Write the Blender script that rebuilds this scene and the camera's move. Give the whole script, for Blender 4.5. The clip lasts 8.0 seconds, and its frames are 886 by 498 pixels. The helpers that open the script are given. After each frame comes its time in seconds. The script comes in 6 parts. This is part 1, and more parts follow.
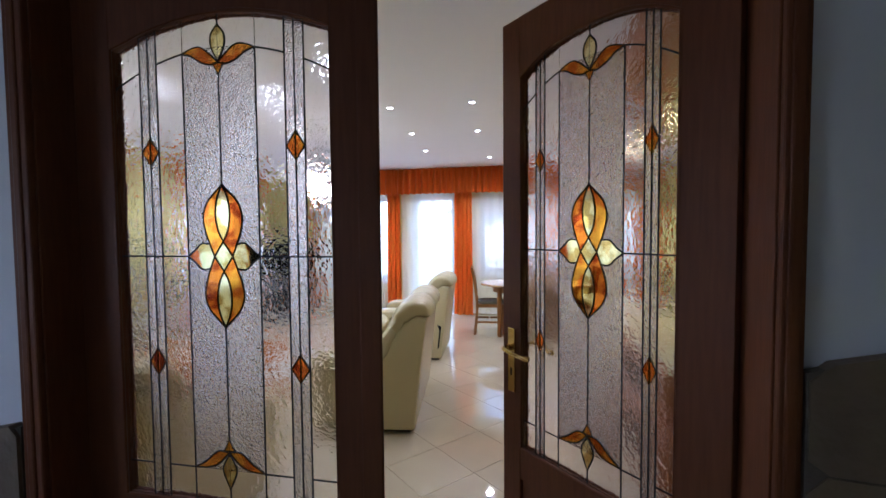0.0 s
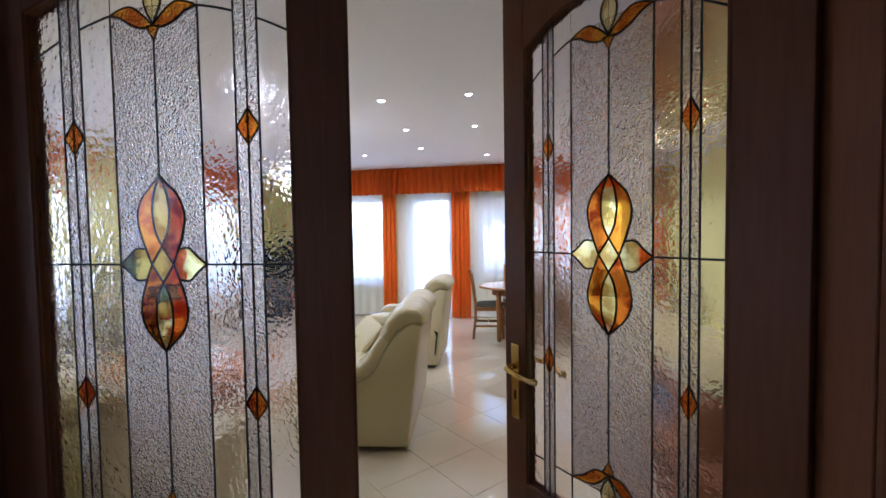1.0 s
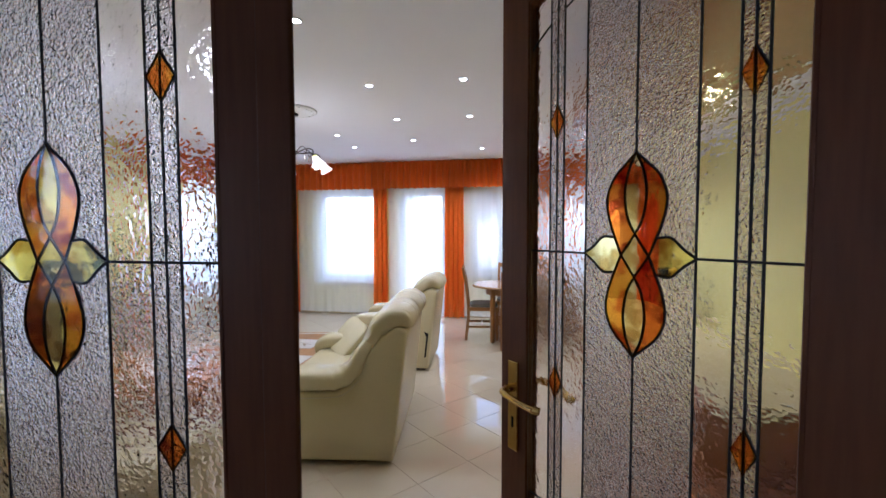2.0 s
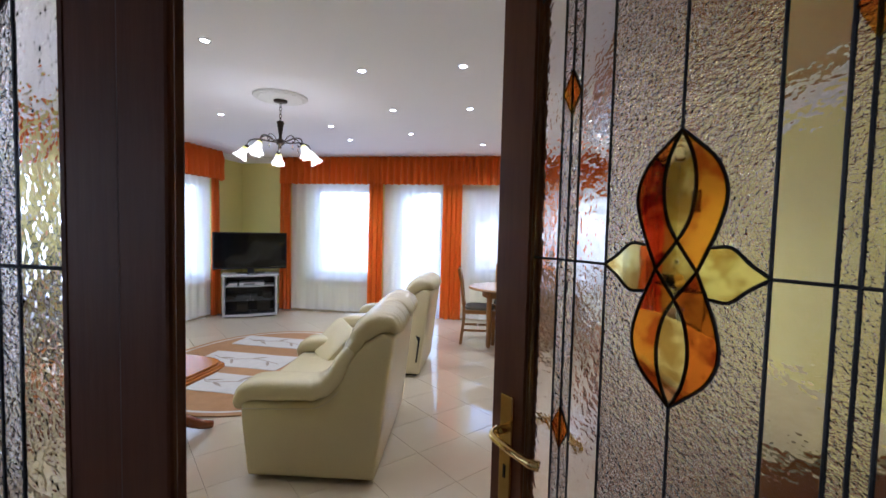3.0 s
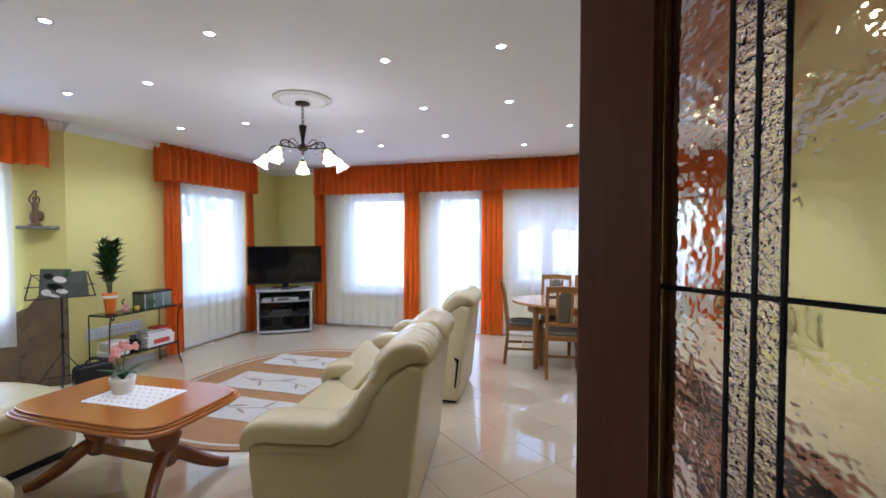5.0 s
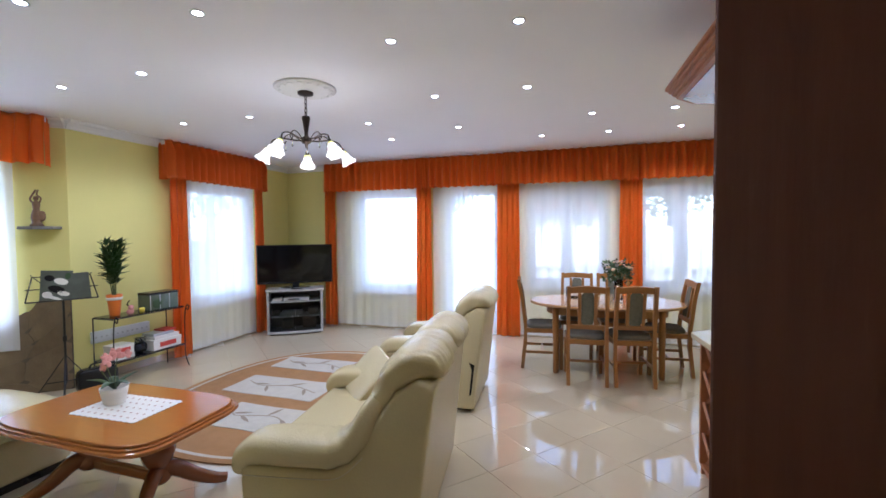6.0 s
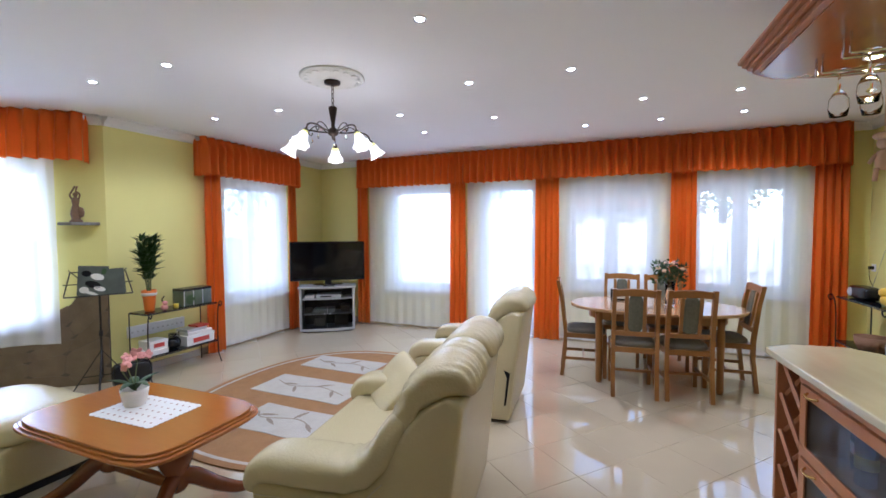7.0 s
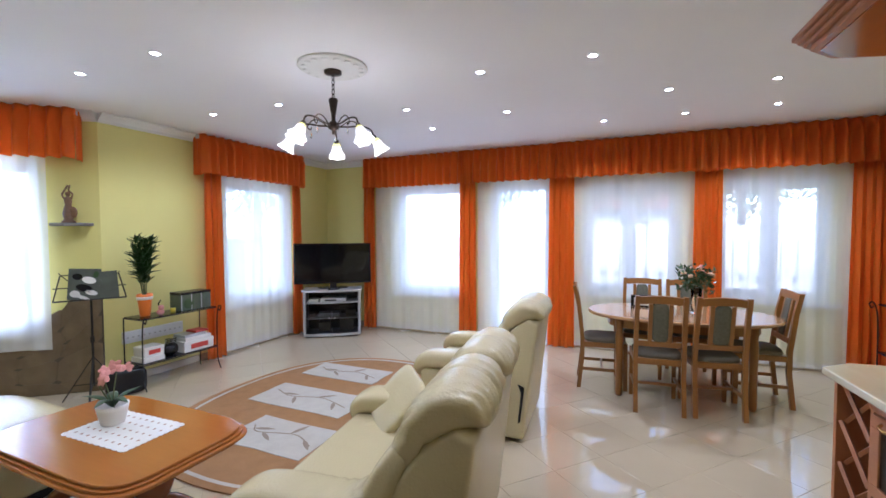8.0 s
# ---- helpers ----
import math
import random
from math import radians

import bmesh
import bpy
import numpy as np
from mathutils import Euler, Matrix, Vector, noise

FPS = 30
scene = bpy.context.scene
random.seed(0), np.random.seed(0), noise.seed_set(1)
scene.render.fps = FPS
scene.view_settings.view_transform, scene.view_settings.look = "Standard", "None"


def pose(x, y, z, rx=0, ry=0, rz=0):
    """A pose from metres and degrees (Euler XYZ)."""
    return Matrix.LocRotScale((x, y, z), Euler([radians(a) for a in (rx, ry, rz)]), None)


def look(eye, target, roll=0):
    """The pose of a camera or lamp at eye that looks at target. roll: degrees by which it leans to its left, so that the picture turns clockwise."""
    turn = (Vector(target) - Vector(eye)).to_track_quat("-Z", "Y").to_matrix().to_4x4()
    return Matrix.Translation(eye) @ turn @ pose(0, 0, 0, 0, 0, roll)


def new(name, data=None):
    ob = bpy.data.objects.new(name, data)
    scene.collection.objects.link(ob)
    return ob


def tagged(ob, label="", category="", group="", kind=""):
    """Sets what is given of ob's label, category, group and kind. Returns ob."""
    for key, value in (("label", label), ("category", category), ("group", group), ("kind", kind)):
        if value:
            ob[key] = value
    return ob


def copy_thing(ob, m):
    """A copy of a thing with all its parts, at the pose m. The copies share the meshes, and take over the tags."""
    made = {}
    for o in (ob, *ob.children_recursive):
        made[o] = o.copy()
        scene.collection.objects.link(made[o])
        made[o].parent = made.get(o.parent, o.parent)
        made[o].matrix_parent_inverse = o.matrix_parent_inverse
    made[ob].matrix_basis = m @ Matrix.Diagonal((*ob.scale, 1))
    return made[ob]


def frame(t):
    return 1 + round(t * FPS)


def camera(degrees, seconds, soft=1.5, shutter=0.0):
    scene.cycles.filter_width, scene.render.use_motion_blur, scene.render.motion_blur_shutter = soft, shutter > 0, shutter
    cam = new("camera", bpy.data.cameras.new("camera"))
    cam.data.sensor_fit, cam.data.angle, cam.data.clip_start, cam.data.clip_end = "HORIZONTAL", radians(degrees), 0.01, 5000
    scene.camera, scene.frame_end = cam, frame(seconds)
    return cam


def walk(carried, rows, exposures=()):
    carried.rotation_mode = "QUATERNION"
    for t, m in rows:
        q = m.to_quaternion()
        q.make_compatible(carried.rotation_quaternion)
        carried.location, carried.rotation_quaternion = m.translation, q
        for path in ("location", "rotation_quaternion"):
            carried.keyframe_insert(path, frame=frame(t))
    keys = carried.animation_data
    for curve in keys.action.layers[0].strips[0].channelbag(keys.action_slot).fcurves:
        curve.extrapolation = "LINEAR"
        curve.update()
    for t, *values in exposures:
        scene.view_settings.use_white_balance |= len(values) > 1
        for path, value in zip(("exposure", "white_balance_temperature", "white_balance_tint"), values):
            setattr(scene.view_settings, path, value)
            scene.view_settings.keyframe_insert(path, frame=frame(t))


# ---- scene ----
# ---- camera ----
cam = camera(92.3, 8.0, soft=1.6)
PATH = [
    (0, (2.701, -2.501, 1.527), (2.314, -0.541, 1.441), -0.5),
    (0.5, (2.687, -2.387, 1.531), (2.304, -0.426, 1.447), -0.7),
    (1, (2.677, -2.265, 1.525), (2.298, -0.303, 1.443), -0.9),
    (1.5, (2.658, -2.146, 1.514), (2.29, -0.182, 1.423), -0.8),
    (3, (2.656, -1.776, 1.513), (2.307, 0.19, 1.411), 1.4),
    (3.5, (2.641, -1.677, 1.515), (2.227, 0.278, 1.429), 0.8),
    (4, (2.622, -1.559, 1.518), (2.141, 0.381, 1.444), 0.6),
    (4.5, (2.61, -1.45, 1.506), (2.091, 0.481, 1.447), 0.3),
    (6, (2.535, -1.095, 1.507), (1.932, 0.811, 1.434), -0.5),
    (6.5, (2.506, -0.975, 1.51), (1.818, 0.901, 1.427), -0.6),
    (7, (2.475, -0.862, 1.508), (1.716, 0.987, 1.422), -0.3),
    (7.5, (2.428, -0.747, 1.505), (1.64, 1.09, 1.422), 0.0),
    (8, (2.382, -0.627, 1.508), (1.583, 1.205, 1.43), -0.2),
]
walk(cam, [(t, look(eye, target, roll)) for t, eye, target, roll in PATH], exposures=[(0, 2.58, 5200, 18), (8, 2.58, 5200, 18)])

# ---- world and large lights ----
world = bpy.data.worlds.new("sky")
scene.world = world
world.use_nodes = True
sky = world.node_tree.nodes.new("ShaderNodeTexSky")
sky.sky_type, sky.sun_disc = "NISHITA", False
sky.sun_elevation, sky.sun_rotation = radians(48), radians(200)
world.node_tree.links.new(sky.outputs["Color"], world.node_tree.nodes["Background"].inputs["Color"])
world.node_tree.nodes["Background"].inputs["Strength"].default_value = 0.15
sun = new("sun", bpy.data.lights.new("sun", "SUN"))
sun.data.energy, sun.data.angle, sun.data.color = 1.2, radians(6), (1, 0.95, 0.88)
sun.matrix_world = look((0, -4, 12), (2, 3, 0))


def window_light(name, eye, target, w, h, energy):
    lamp = new(name, bpy.data.lights.new(name, "AREA"))
    lamp.data.shape, lamp.data.size, lamp.data.size_y, lamp.data.energy = "RECTANGLE", w, h, energy
    lamp.data.color = (0.78, 0.86, 1.0)
    lamp.matrix_world = look(eye, target)
    return lamp


DAY = 0.5
window_light("daylight_north_a", (-0.33, 5.338, 1.37), (-0.33, 0, 0.9), 1.0, 1.45, 3.2 * DAY)
window_light("daylight_north_door", (1.02, 5.338, 1.1), (1.03, 0, 0.6), 0.7, 1.9, 2.6 * DAY)
window_light("daylight_west", (-2.438, 3.75, 1.38), (3, 3.75, 0.9), 1.1, 1.4, 2.2 * DAY)
window_light("daylight_diagonal", (-3.4, 1.2, 1.38), (-2.2, -0.2, 1.0), 0.9, 1.4, 15 * DAY)
window_light("daylight_hall", (-0.28, -3.3, 1.5), (3, -2.6, 1.3), 0.9, 1.1, 2.0 * DAY)

# ---- materials ----
MATS = {}


def mat(name, color, rough=0.5, metal=0.0, grain=0.0, scale=20.0, bump=0.0, bump_scale=80.0, dark=0.6,
        stretch=(1, 1, 1), coat=0.0, per_object=0.0, spec=0.5, thin=0.0, blotch=0.0, blotch_scale=2.0):
    m = bpy.data.materials.new(name)
    m.use_nodes = True
    nt = m.node_tree
    N, L = nt.nodes, nt.links
    b = N["Principled BSDF"]
    b.inputs["Roughness"].default_value = rough
    b.inputs["Metallic"].default_value = metal
    b.inputs["Coat Weight"].default_value = coat
    b.inputs["Coat Roughness"].default_value = 0.08
    b.inputs["Specular IOR Level"].default_value = spec
    co = N.new("ShaderNodeTexCoord")
    mp = N.new("ShaderNodeMapping")
    mp.inputs["Scale"].default_value = stretch
    L.new(co.outputs["Object"], mp.inputs["Vector"])
    base = N.new("ShaderNodeRGB")
    base.outputs[0].default_value = (*color, 1)
    out = base.outputs[0]

    def mixed(fac_socket, amount, out):
        mx = N.new("ShaderNodeMix")
        mx.data_type, mx.blend_type = "RGBA", "MULTIPLY"
        mul = N.new("ShaderNodeMath")
        mul.operation = "MULTIPLY"
        mul.inputs[1].default_value = amount
        L.new(fac_socket, mul.inputs[0])
        L.new(mul.outputs[0], mx.inputs["Factor"])
        L.new(out, mx.inputs["A"])
        mx.inputs["B"].default_value = (dark, dark * 0.95, dark * 0.9, 1)
        return mx.outputs["Result"]

    def noise_tex(s, detail=4.0):
        n = N.new("ShaderNodeTexNoise")
        n.inputs["Scale"].default_value = s
        n.inputs["Detail"].default_value = detail
        L.new(mp.outputs["Vector"], n.inputs["Vector"])
        return n.outputs["Fac"]

    if grain:
        out = mixed(noise_tex(scale), grain, out)
    if blotch:
        out = mixed(noise_tex(blotch_scale, 2.0), blotch, out)
    if per_object:
        info = N.new("ShaderNodeObjectInfo")
        out = mixed(info.outputs["Random"], per_object, out)
    L.new(out, b.inputs["Base Color"])
    if bump:
        bp = N.new("ShaderNodeBump")
        bp.inputs["Strength"].default_value = bump
        bp.inputs["Distance"].default_value = 0.01
        L.new(noise_tex(bump_scale, 3.0), bp.inputs["Height"])
        L.new(bp.outputs["Normal"], b.inputs["Normal"])
    if thin:
        tl, mx = N.new("ShaderNodeBsdfTranslucent"), N.new("ShaderNodeMixShader")
        L.new(out, tl.inputs["Color"])
        mx.inputs[0].default_value = thin
        L.new(b.outputs[0], mx.inputs[1])
        L.new(tl.outputs[0], mx.inputs[2])
        L.new(mx.outputs[0], N["Material Output"].inputs["Surface"])
    MATS[name] = m
    return m


def sheer(name, color, see, rough=0.9):
    m = bpy.data.materials.new(name)
    m.use_nodes = True
    N, L = m.node_tree.nodes, m.node_tree.links
    out = N["Material Output"]
    N.remove(N["Principled BSDF"])
    tl, df, tr = N.new("ShaderNodeBsdfTranslucent"), N.new("ShaderNodeBsdfDiffuse"), N.new("ShaderNodeBsdfTransparent")
    for n in (tl, df):
        n.inputs["Color"].default_value = (*color, 1)
    a, c = N.new("ShaderNodeMixShader"), N.new("ShaderNodeMixShader")
    a.inputs[0].default_value = 0.62
    L.new(tl.outputs[0], a.inputs[1])
    L.new(df.outputs[0], a.inputs[2])
    wv = N.new("ShaderNodeTexNoise")
    wv.inputs["Scale"].default_value = 9.0
    co = N.new("ShaderNodeTexCoord")
    mp = N.new("ShaderNodeMapping")
    mp.inputs["Scale"].default_value = (1.2, 1.2, 0.05)
    L.new(co.outputs["Object"], mp.inputs["Vector"])
    L.new(mp.outputs["Vector"], wv.inputs["Vector"])
    mr = N.new("ShaderNodeMapRange")
    mr.inputs["To Min"].default_value, mr.inputs["To Max"].default_value = see - 0.06, see + 0.06
    L.new(wv.outputs["Fac"], mr.inputs["Value"])
    L.new(mr.outputs["Result"], c.inputs[0])
    L.new(a.outputs[0], c.inputs[1])
    L.new(tr.outputs[0], c.inputs[2])
    L.new(c.outputs[0], out.inputs["Surface"])
    MATS[name] = m
    return m


def glass(name, color, rough=0.03, bump=0.0, scale=60.0, ior=1.45, stretch=(1, 1, 1), reflect_tone=None, deep=0.01, trans=1.0):
    m = bpy.data.materials.new(name)
    m.use_nodes = True
    N, L = m.node_tree.nodes, m.node_tree.links
    b = N["Principled BSDF"]
    b.inputs["Base Color"].default_value = (*color, 1)
    b.inputs["Transmission Weight"].default_value = trans
    b.inputs["Roughness"].default_value = rough
    b.inputs["IOR"].default_value = ior
    co = N.new("ShaderNodeTexCoord")
    mp = N.new("ShaderNodeMapping")
    mp.inputs["Scale"].default_value = stretch
    L.new(co.outputs["Object"], mp.inputs["Vector"])
    if bump:
        n = N.new("ShaderNodeTexNoise")
        n.inputs["Scale"].default_value, n.inputs["Detail"].default_value = scale, 2.0
        L.new(mp.outputs["Vector"], n.inputs["Vector"])
        bp = N.new("ShaderNodeBump")
        bp.inputs["Strength"].default_value, bp.inputs["Distance"].default_value = bump, deep
        L.new(n.outputs["Fac"], bp.inputs["Height"])
        L.new(bp.outputs["Normal"], b.inputs["Normal"])
    # second tone in patches, colour painted in for reflections on the gems
    if reflect_tone:
        n = N.new("ShaderNodeTexNoise")
        n.inputs["Scale"].default_value, n.inputs["Detail"].default_value = 17.0, 3.0
        L.new(mp.outputs["Vector"], n.inputs["Vector"])
        r = N.new("ShaderNodeValToRGB")
        r.color_ramp.elements[0].position, r.color_ramp.elements[1].position = 0.46, 0.56
        r.color_ramp.elements[0].color, r.color_ramp.elements[1].color = (*color, 1), (*reflect_tone, 1)
        L.new(n.outputs["Fac"], r.inputs["Fac"])
        L.new(r.outputs["Color"], b.inputs["Base Color"])
    MATS[name] = m
    return m


def glow(name, color, strength):
    m = bpy.data.materials.new(name)
    m.use_nodes = True
    b = m.node_tree.nodes["Principled BSDF"]
    b.inputs["Base Color"].default_value = (*color, 1)
    b.inputs["Emission Color"].default_value = (*color, 1)
    b.inputs["Emission Strength"].default_value = strength
    MATS[name] = m
    return m


WALL = mat("yellow_wall_paint", (0.79, 0.73, 0.265), 0.75, grain=0.10, scale=6, bump=0.06, bump_scale=260, blotch=0.08)
HALL = mat("white_hall_paint", (0.72, 0.72, 0.74), 0.8, grain=0.1, scale=5, bump=0.06, bump_scale=240)
CEIL = mat("white_ceiling_paint", (0.88, 0.875, 0.92), 0.85, grain=0.05, scale=3, bump=0.03, bump_scale=300)
PLASTER = mat("white_plaster", (0.80, 0.80, 0.80), 0.7, grain=0.08, scale=30, bump=0.1, bump_scale=60)
TILE = mat("polished_beige_tile", (0.56, 0.48, 0.345), 0.025, grain=0.16, scale=9, blotch=0.2, blotch_scale=2.3, per_object=0.10, dark=0.8, spec=1.0)
TILE.node_tree.nodes["Principled BSDF"].inputs["IOR"].default_value = 1.7
GROUT = mat("grey_grout", (0.50, 0.45, 0.37), 0.8, grain=0.3)
DOORWOOD = mat("dark_walnut_door", (0.17, 0.055, 0.018), 0.5, grain=0.7, scale=14, stretch=(6, 6, 0.5), bump=0.05, bump_scale=40, dark=0.35, spec=0.22)
OAK = mat("honey_oak", (0.32, 0.14, 0.032), 0.28, grain=0.55, scale=18, stretch=(5, 5, 0.6), bump=0.05, dark=0.5, coat=0.15)
# oak lightened to stand for the sky mirrored in the tabletop
SHEENOAK = mat("oak_with_sky_sheen", (0.46, 0.27, 0.13), 0.13, grain=0.4, scale=12, stretch=(0.6, 5, 5), dark=0.7, coat=0.5)
TABLEWOOD = mat("cherry_table_wood", (0.40, 0.135, 0.022), 0.16, grain=0.35, scale=10, stretch=(0.6, 5, 5), dark=0.55, coat=0.15)
PINKWOOD = mat("alder_wood", (0.42, 0.165, 0.06), 0.38, grain=0.45, scale=16, stretch=(5, 0.6, 5), dark=0.6)
GLOSSWOOD = mat("glossy_alder_underside", (0.36, 0.15, 0.05), 0.12, grain=0.35, scale=8, stretch=(5, 0.6, 5), dark=0.6, coat=0.5)
LEATHER = mat("cream_leather", (0.55, 0.475, 0.275), 0.27, grain=0.22, scale=9, bump=0.2, bump_scale=85, dark=0.8, blotch=0.15, blotch_scale=3)
SEAM = mat("tan_seam", (0.52, 0.47, 0.33), 0.6, grain=0.2)
ORANGE = mat("orange_satin_curtain", (0.98, 0.27, 0.025), 0.38, grain=0.25, scale=5, stretch=(3, 3, 0.4), dark=0.7, bump=0.06, bump_scale=200, thin=0.25)
TULLE = sheer("white_tulle", (0.95, 0.96, 1.0), 0.3)
FINE_TULLE = sheer("fine_white_tulle", (0.95, 0.96, 0.99), 0.38)
PVC = mat("white_window_plastic", (0.78, 0.80, 0.83), 0.35, grain=0.05)
PANE = glass("window_pane", (1, 1, 1), 0.0, ior=1.05)
HAMMER = glass("hammered_clear_glass", (1.0, 0.98, 0.98), 0.09, bump=0.8, scale=44, ior=1.24, deep=0.008, trans=0.99)
GRANITE_G = glass("granite_clear_glass", (1.0, 0.98, 0.99), 0.20, bump=1.0, scale=190, ior=1.32, deep=0.007, trans=0.99)
AMBER = glass("amber_stained_glass", (0.80, 0.25, 0.02), 0.06, bump=0.14, scale=14, reflect_tone=(0.36, 0.05, 0.008), ior=1.25)
HONEY = glass("honey_stained_glass", (0.92, 0.42, 0.03), 0.06, bump=0.14, scale=14, reflect_tone=(0.68, 0.17, 0.014), ior=1.25)
LEMON = glass("pale_yellow_stained_glass", (0.96, 0.90, 0.45), 0.06, bump=0.14, scale=14, reflect_tone=(0.62, 0.44, 0.12), ior=1.25)
LEAD = mat("dark_lead", (0.03, 0.03, 0.032), 0.5, metal=0.4, grain=0.3, bump=0.1)
BRASS = mat("polished_brass", (0.72, 0.50, 0.18), 0.16, metal=1.0, grain=0.25, scale=30)
BLACK = mat("black_plastic", (0.012, 0.012, 0.014), 0.25, grain=0.2, spec=0.4)
SCREEN = mat("black_screen", (0.006, 0.006, 0.007), 0.07, spec=0.4)
SILVER = mat("silver_plastic", (0.52, 0.53, 0.55), 0.35, metal=0.4, grain=0.1)
DARKGLASS = mat("smoked_glass", (0.012, 0.013, 0.015), 0.08, spec=0.35)
SMOKE = glass("smoked_door_glass", (0.44, 0.45, 0.47), 0.0, ior=1.2)
TABLEDARK = mat("dark_cherry_legs", (0.20, 0.055, 0.014), 0.22, grain=0.35, scale=12, dark=0.5, coat=0.2)
IRON = mat("black_wrought_iron", (0.02, 0.019, 0.02), 0.45, metal=0.5, grain=0.3, bump=0.1)
BRONZE = mat("dark_bronze", (0.055, 0.04, 0.032), 0.35, metal=0.8, grain=0.3)
RUG = mat("caramel_rug_pile", (0.42, 0.225, 0.085), 0.95, grain=0.5, scale=120, bump=0.5, bump_scale=300, blotch=0.8, blotch_scale=9)
RUGWHITE = mat("ivory_rug_pile", (0.58, 0.55, 0.48), 0.95, grain=0.35, blotch=0.5, blotch_scale=9, scale=120, bump=0.5, bump_scale=300)
RUGBROWN = mat("brown_rug_motif", (0.30, 0.24, 0.18), 0.95, grain=0.4, scale=120, bump=0.4, bump_scale=300)
SLATE = mat("brown_slate", (0.27, 0.195, 0.12), 0.55, grain=0.95, scale=8, bump=1.0, bump_scale=16, per_object=0.3, dark=0.5, blotch=0.4, blotch_scale=4)
MORTAR = mat("grey_mortar", (0.12, 0.10, 0.075), 0.9, grain=0.4, bump=0.3)
LACE = mat("white_lace", (0.80, 0.78, 0.74), 0.9, grain=0.2, scale=150, bump=0.4, bump_scale=200)
WHITEPOT = mat("white_ceramic", (0.78, 0.74, 0.68), 0.3, grain=0.1, scale=12)
ORANGEPOT = mat("orange_ceramic", (0.80, 0.20, 0.02), 0.35, grain=0.1)
LEAF = mat("dark_green_leaf", (0.03, 0.075, 0.018), 0.45, grain=0.4, scale=20)
STEMG = mat("green_stem", (0.10, 0.13, 0.04), 0.6, grain=0.3)
PINK = mat("pink_petal", (0.78, 0.36, 0.33), 0.6, grain=0.25, scale=40)
PEACH = mat("peach_petal", (0.72, 0.50, 0.30), 0.6, grain=0.25, scale=40)
FABRIC = mat("grey_green_upholstery", (0.17, 0.155, 0.12), 0.9, grain=0.6, scale=60, bump=0.3, bump_scale=220)
PATTERN = mat("patterned_back_fabric", (0.17, 0.165, 0.115), 0.9, grain=0.8, scale=45, bump=0.3, bump_scale=180, dark=0.3)
MARBLE = mat("cream_marble_top", (0.60, 0.545, 0.37), 0.12, grain=0.7, scale=5, stretch=(3, 0.7, 1), dark=0.75, blotch=0.15)
PAPER = mat("white_card", (0.76, 0.74, 0.70), 0.6, grain=0.1)
REDP = mat("red_print", (0.55, 0.06, 0.04), 0.5, grain=0.1)
CLEAR = glass("clear_glass", (1, 1, 1), 0.0)
STEMWARE = glass("thin_clear_glass", (1, 1, 1), 0.02, ior=1.2)
STATUE = mat("painted_figurine", (0.24, 0.13, 0.06), 0.5, grain=0.8, scale=30, dark=0.25)
GREYSHELF = mat("grey_stone_shelf", (0.25, 0.24, 0.22), 0.6, grain=0.5, bump=0.2)
PHOTO = mat("dark_photo_print", (0.14, 0.16, 0.13), 0.3, grain=0.9, scale=9, dark=0.1)
SPOTGLOW = glow("spotlight_glow", (1.0, 0.97, 0.92), 7.0)
SPOTWARM = glow("warm_spotlight_glow", (1.0, 0.80, 0.35), 8.0)
SHADEGLOW = glow("lit_frosted_shade", (1.0, 0.95, 0.84), 0.26)
SHADETIP = glow("lit_lemon_shade_neck", (0.82, 0.76, 0.22), 0.2)
CHROME = mat("chrome", (0.75, 0.75, 0.76), 0.12, metal=1.0, grain=0.1)
DOLLMAT = mat("painted_doll", (0.74, 0.50, 0.36), 0.7, grain=0.5, scale=14, dark=0.5)
GRASS = mat("lawn", (0.09, 0.13, 0.04), 0.95, grain=0.5, scale=3, bump=0.5, bump_scale=40)
PAVE = mat("pale_terrace_slab", (0.50, 0.48, 0.44), 0.85, grain=0.3, scale=6)
FENCEW = mat("pale_timber_fence", (0.72, 0.66, 0.54), 0.8, grain=0.4, scale=10, stretch=(4, 4, 0.5))
RENDERW = mat("pale_house_render", (0.66, 0.60, 0.54), 0.9, grain=0.2, scale=4)
ROOFT = mat("red_roof_tile", (0.34, 0.14, 0.10), 0.85, grain=0.4, scale=12)

# ---- mesh helpers ----
def finish(bm, smooth):
    for f in bm.faces:
        f.smooth = smooth


def part(name, bm, material, parent=None, label="", smooth=False, at=None, second=None):
    me = bpy.data.meshes.new(name)
    finish(bm, smooth)
    bm.normal_update()
    bm.to_mesh(me)
    bm.free()
    me.materials.append(material)
    if second:
        me.materials.append(second)
    ob = new(name, me)
    if parent:
        ob.parent = parent
    if at is not None:
        ob.matrix_basis = at
    if label:
        tagged(ob, label)
    return ob


def thing(name, label, category, at=None, group="", kind=""):
    ob = new(name)
    ob.empty_display_size = 0.1
    tagged(ob, label, category, group, kind)
    if at is not None:
        ob.matrix_basis = at
    return ob


def box(x0, y0, z0, x1, y1, z1, bevel=0.0, seg=2, bm=None):
    """An axis-aligned box, with its edges rounded."""
    b = bmesh.new()
    vs = [b.verts.new((x, y, z)) for x in (x0, x1) for y in (y0, y1) for z in (z0, z1)]
    for q in ((0, 1, 3, 2), (4, 6, 7, 5), (0, 4, 5, 1), (2, 3, 7, 6), (0, 2, 6, 4), (1, 5, 7, 3)):
        b.faces.new([vs[i] for i in q])
    bmesh.ops.recalc_face_normals(b, faces=b.faces)
    if bevel:
        bmesh.ops.bevel(b, geom=b.edges[:], offset=bevel, segments=seg, profile=0.5, affect="EDGES")
    return join(bm, b)


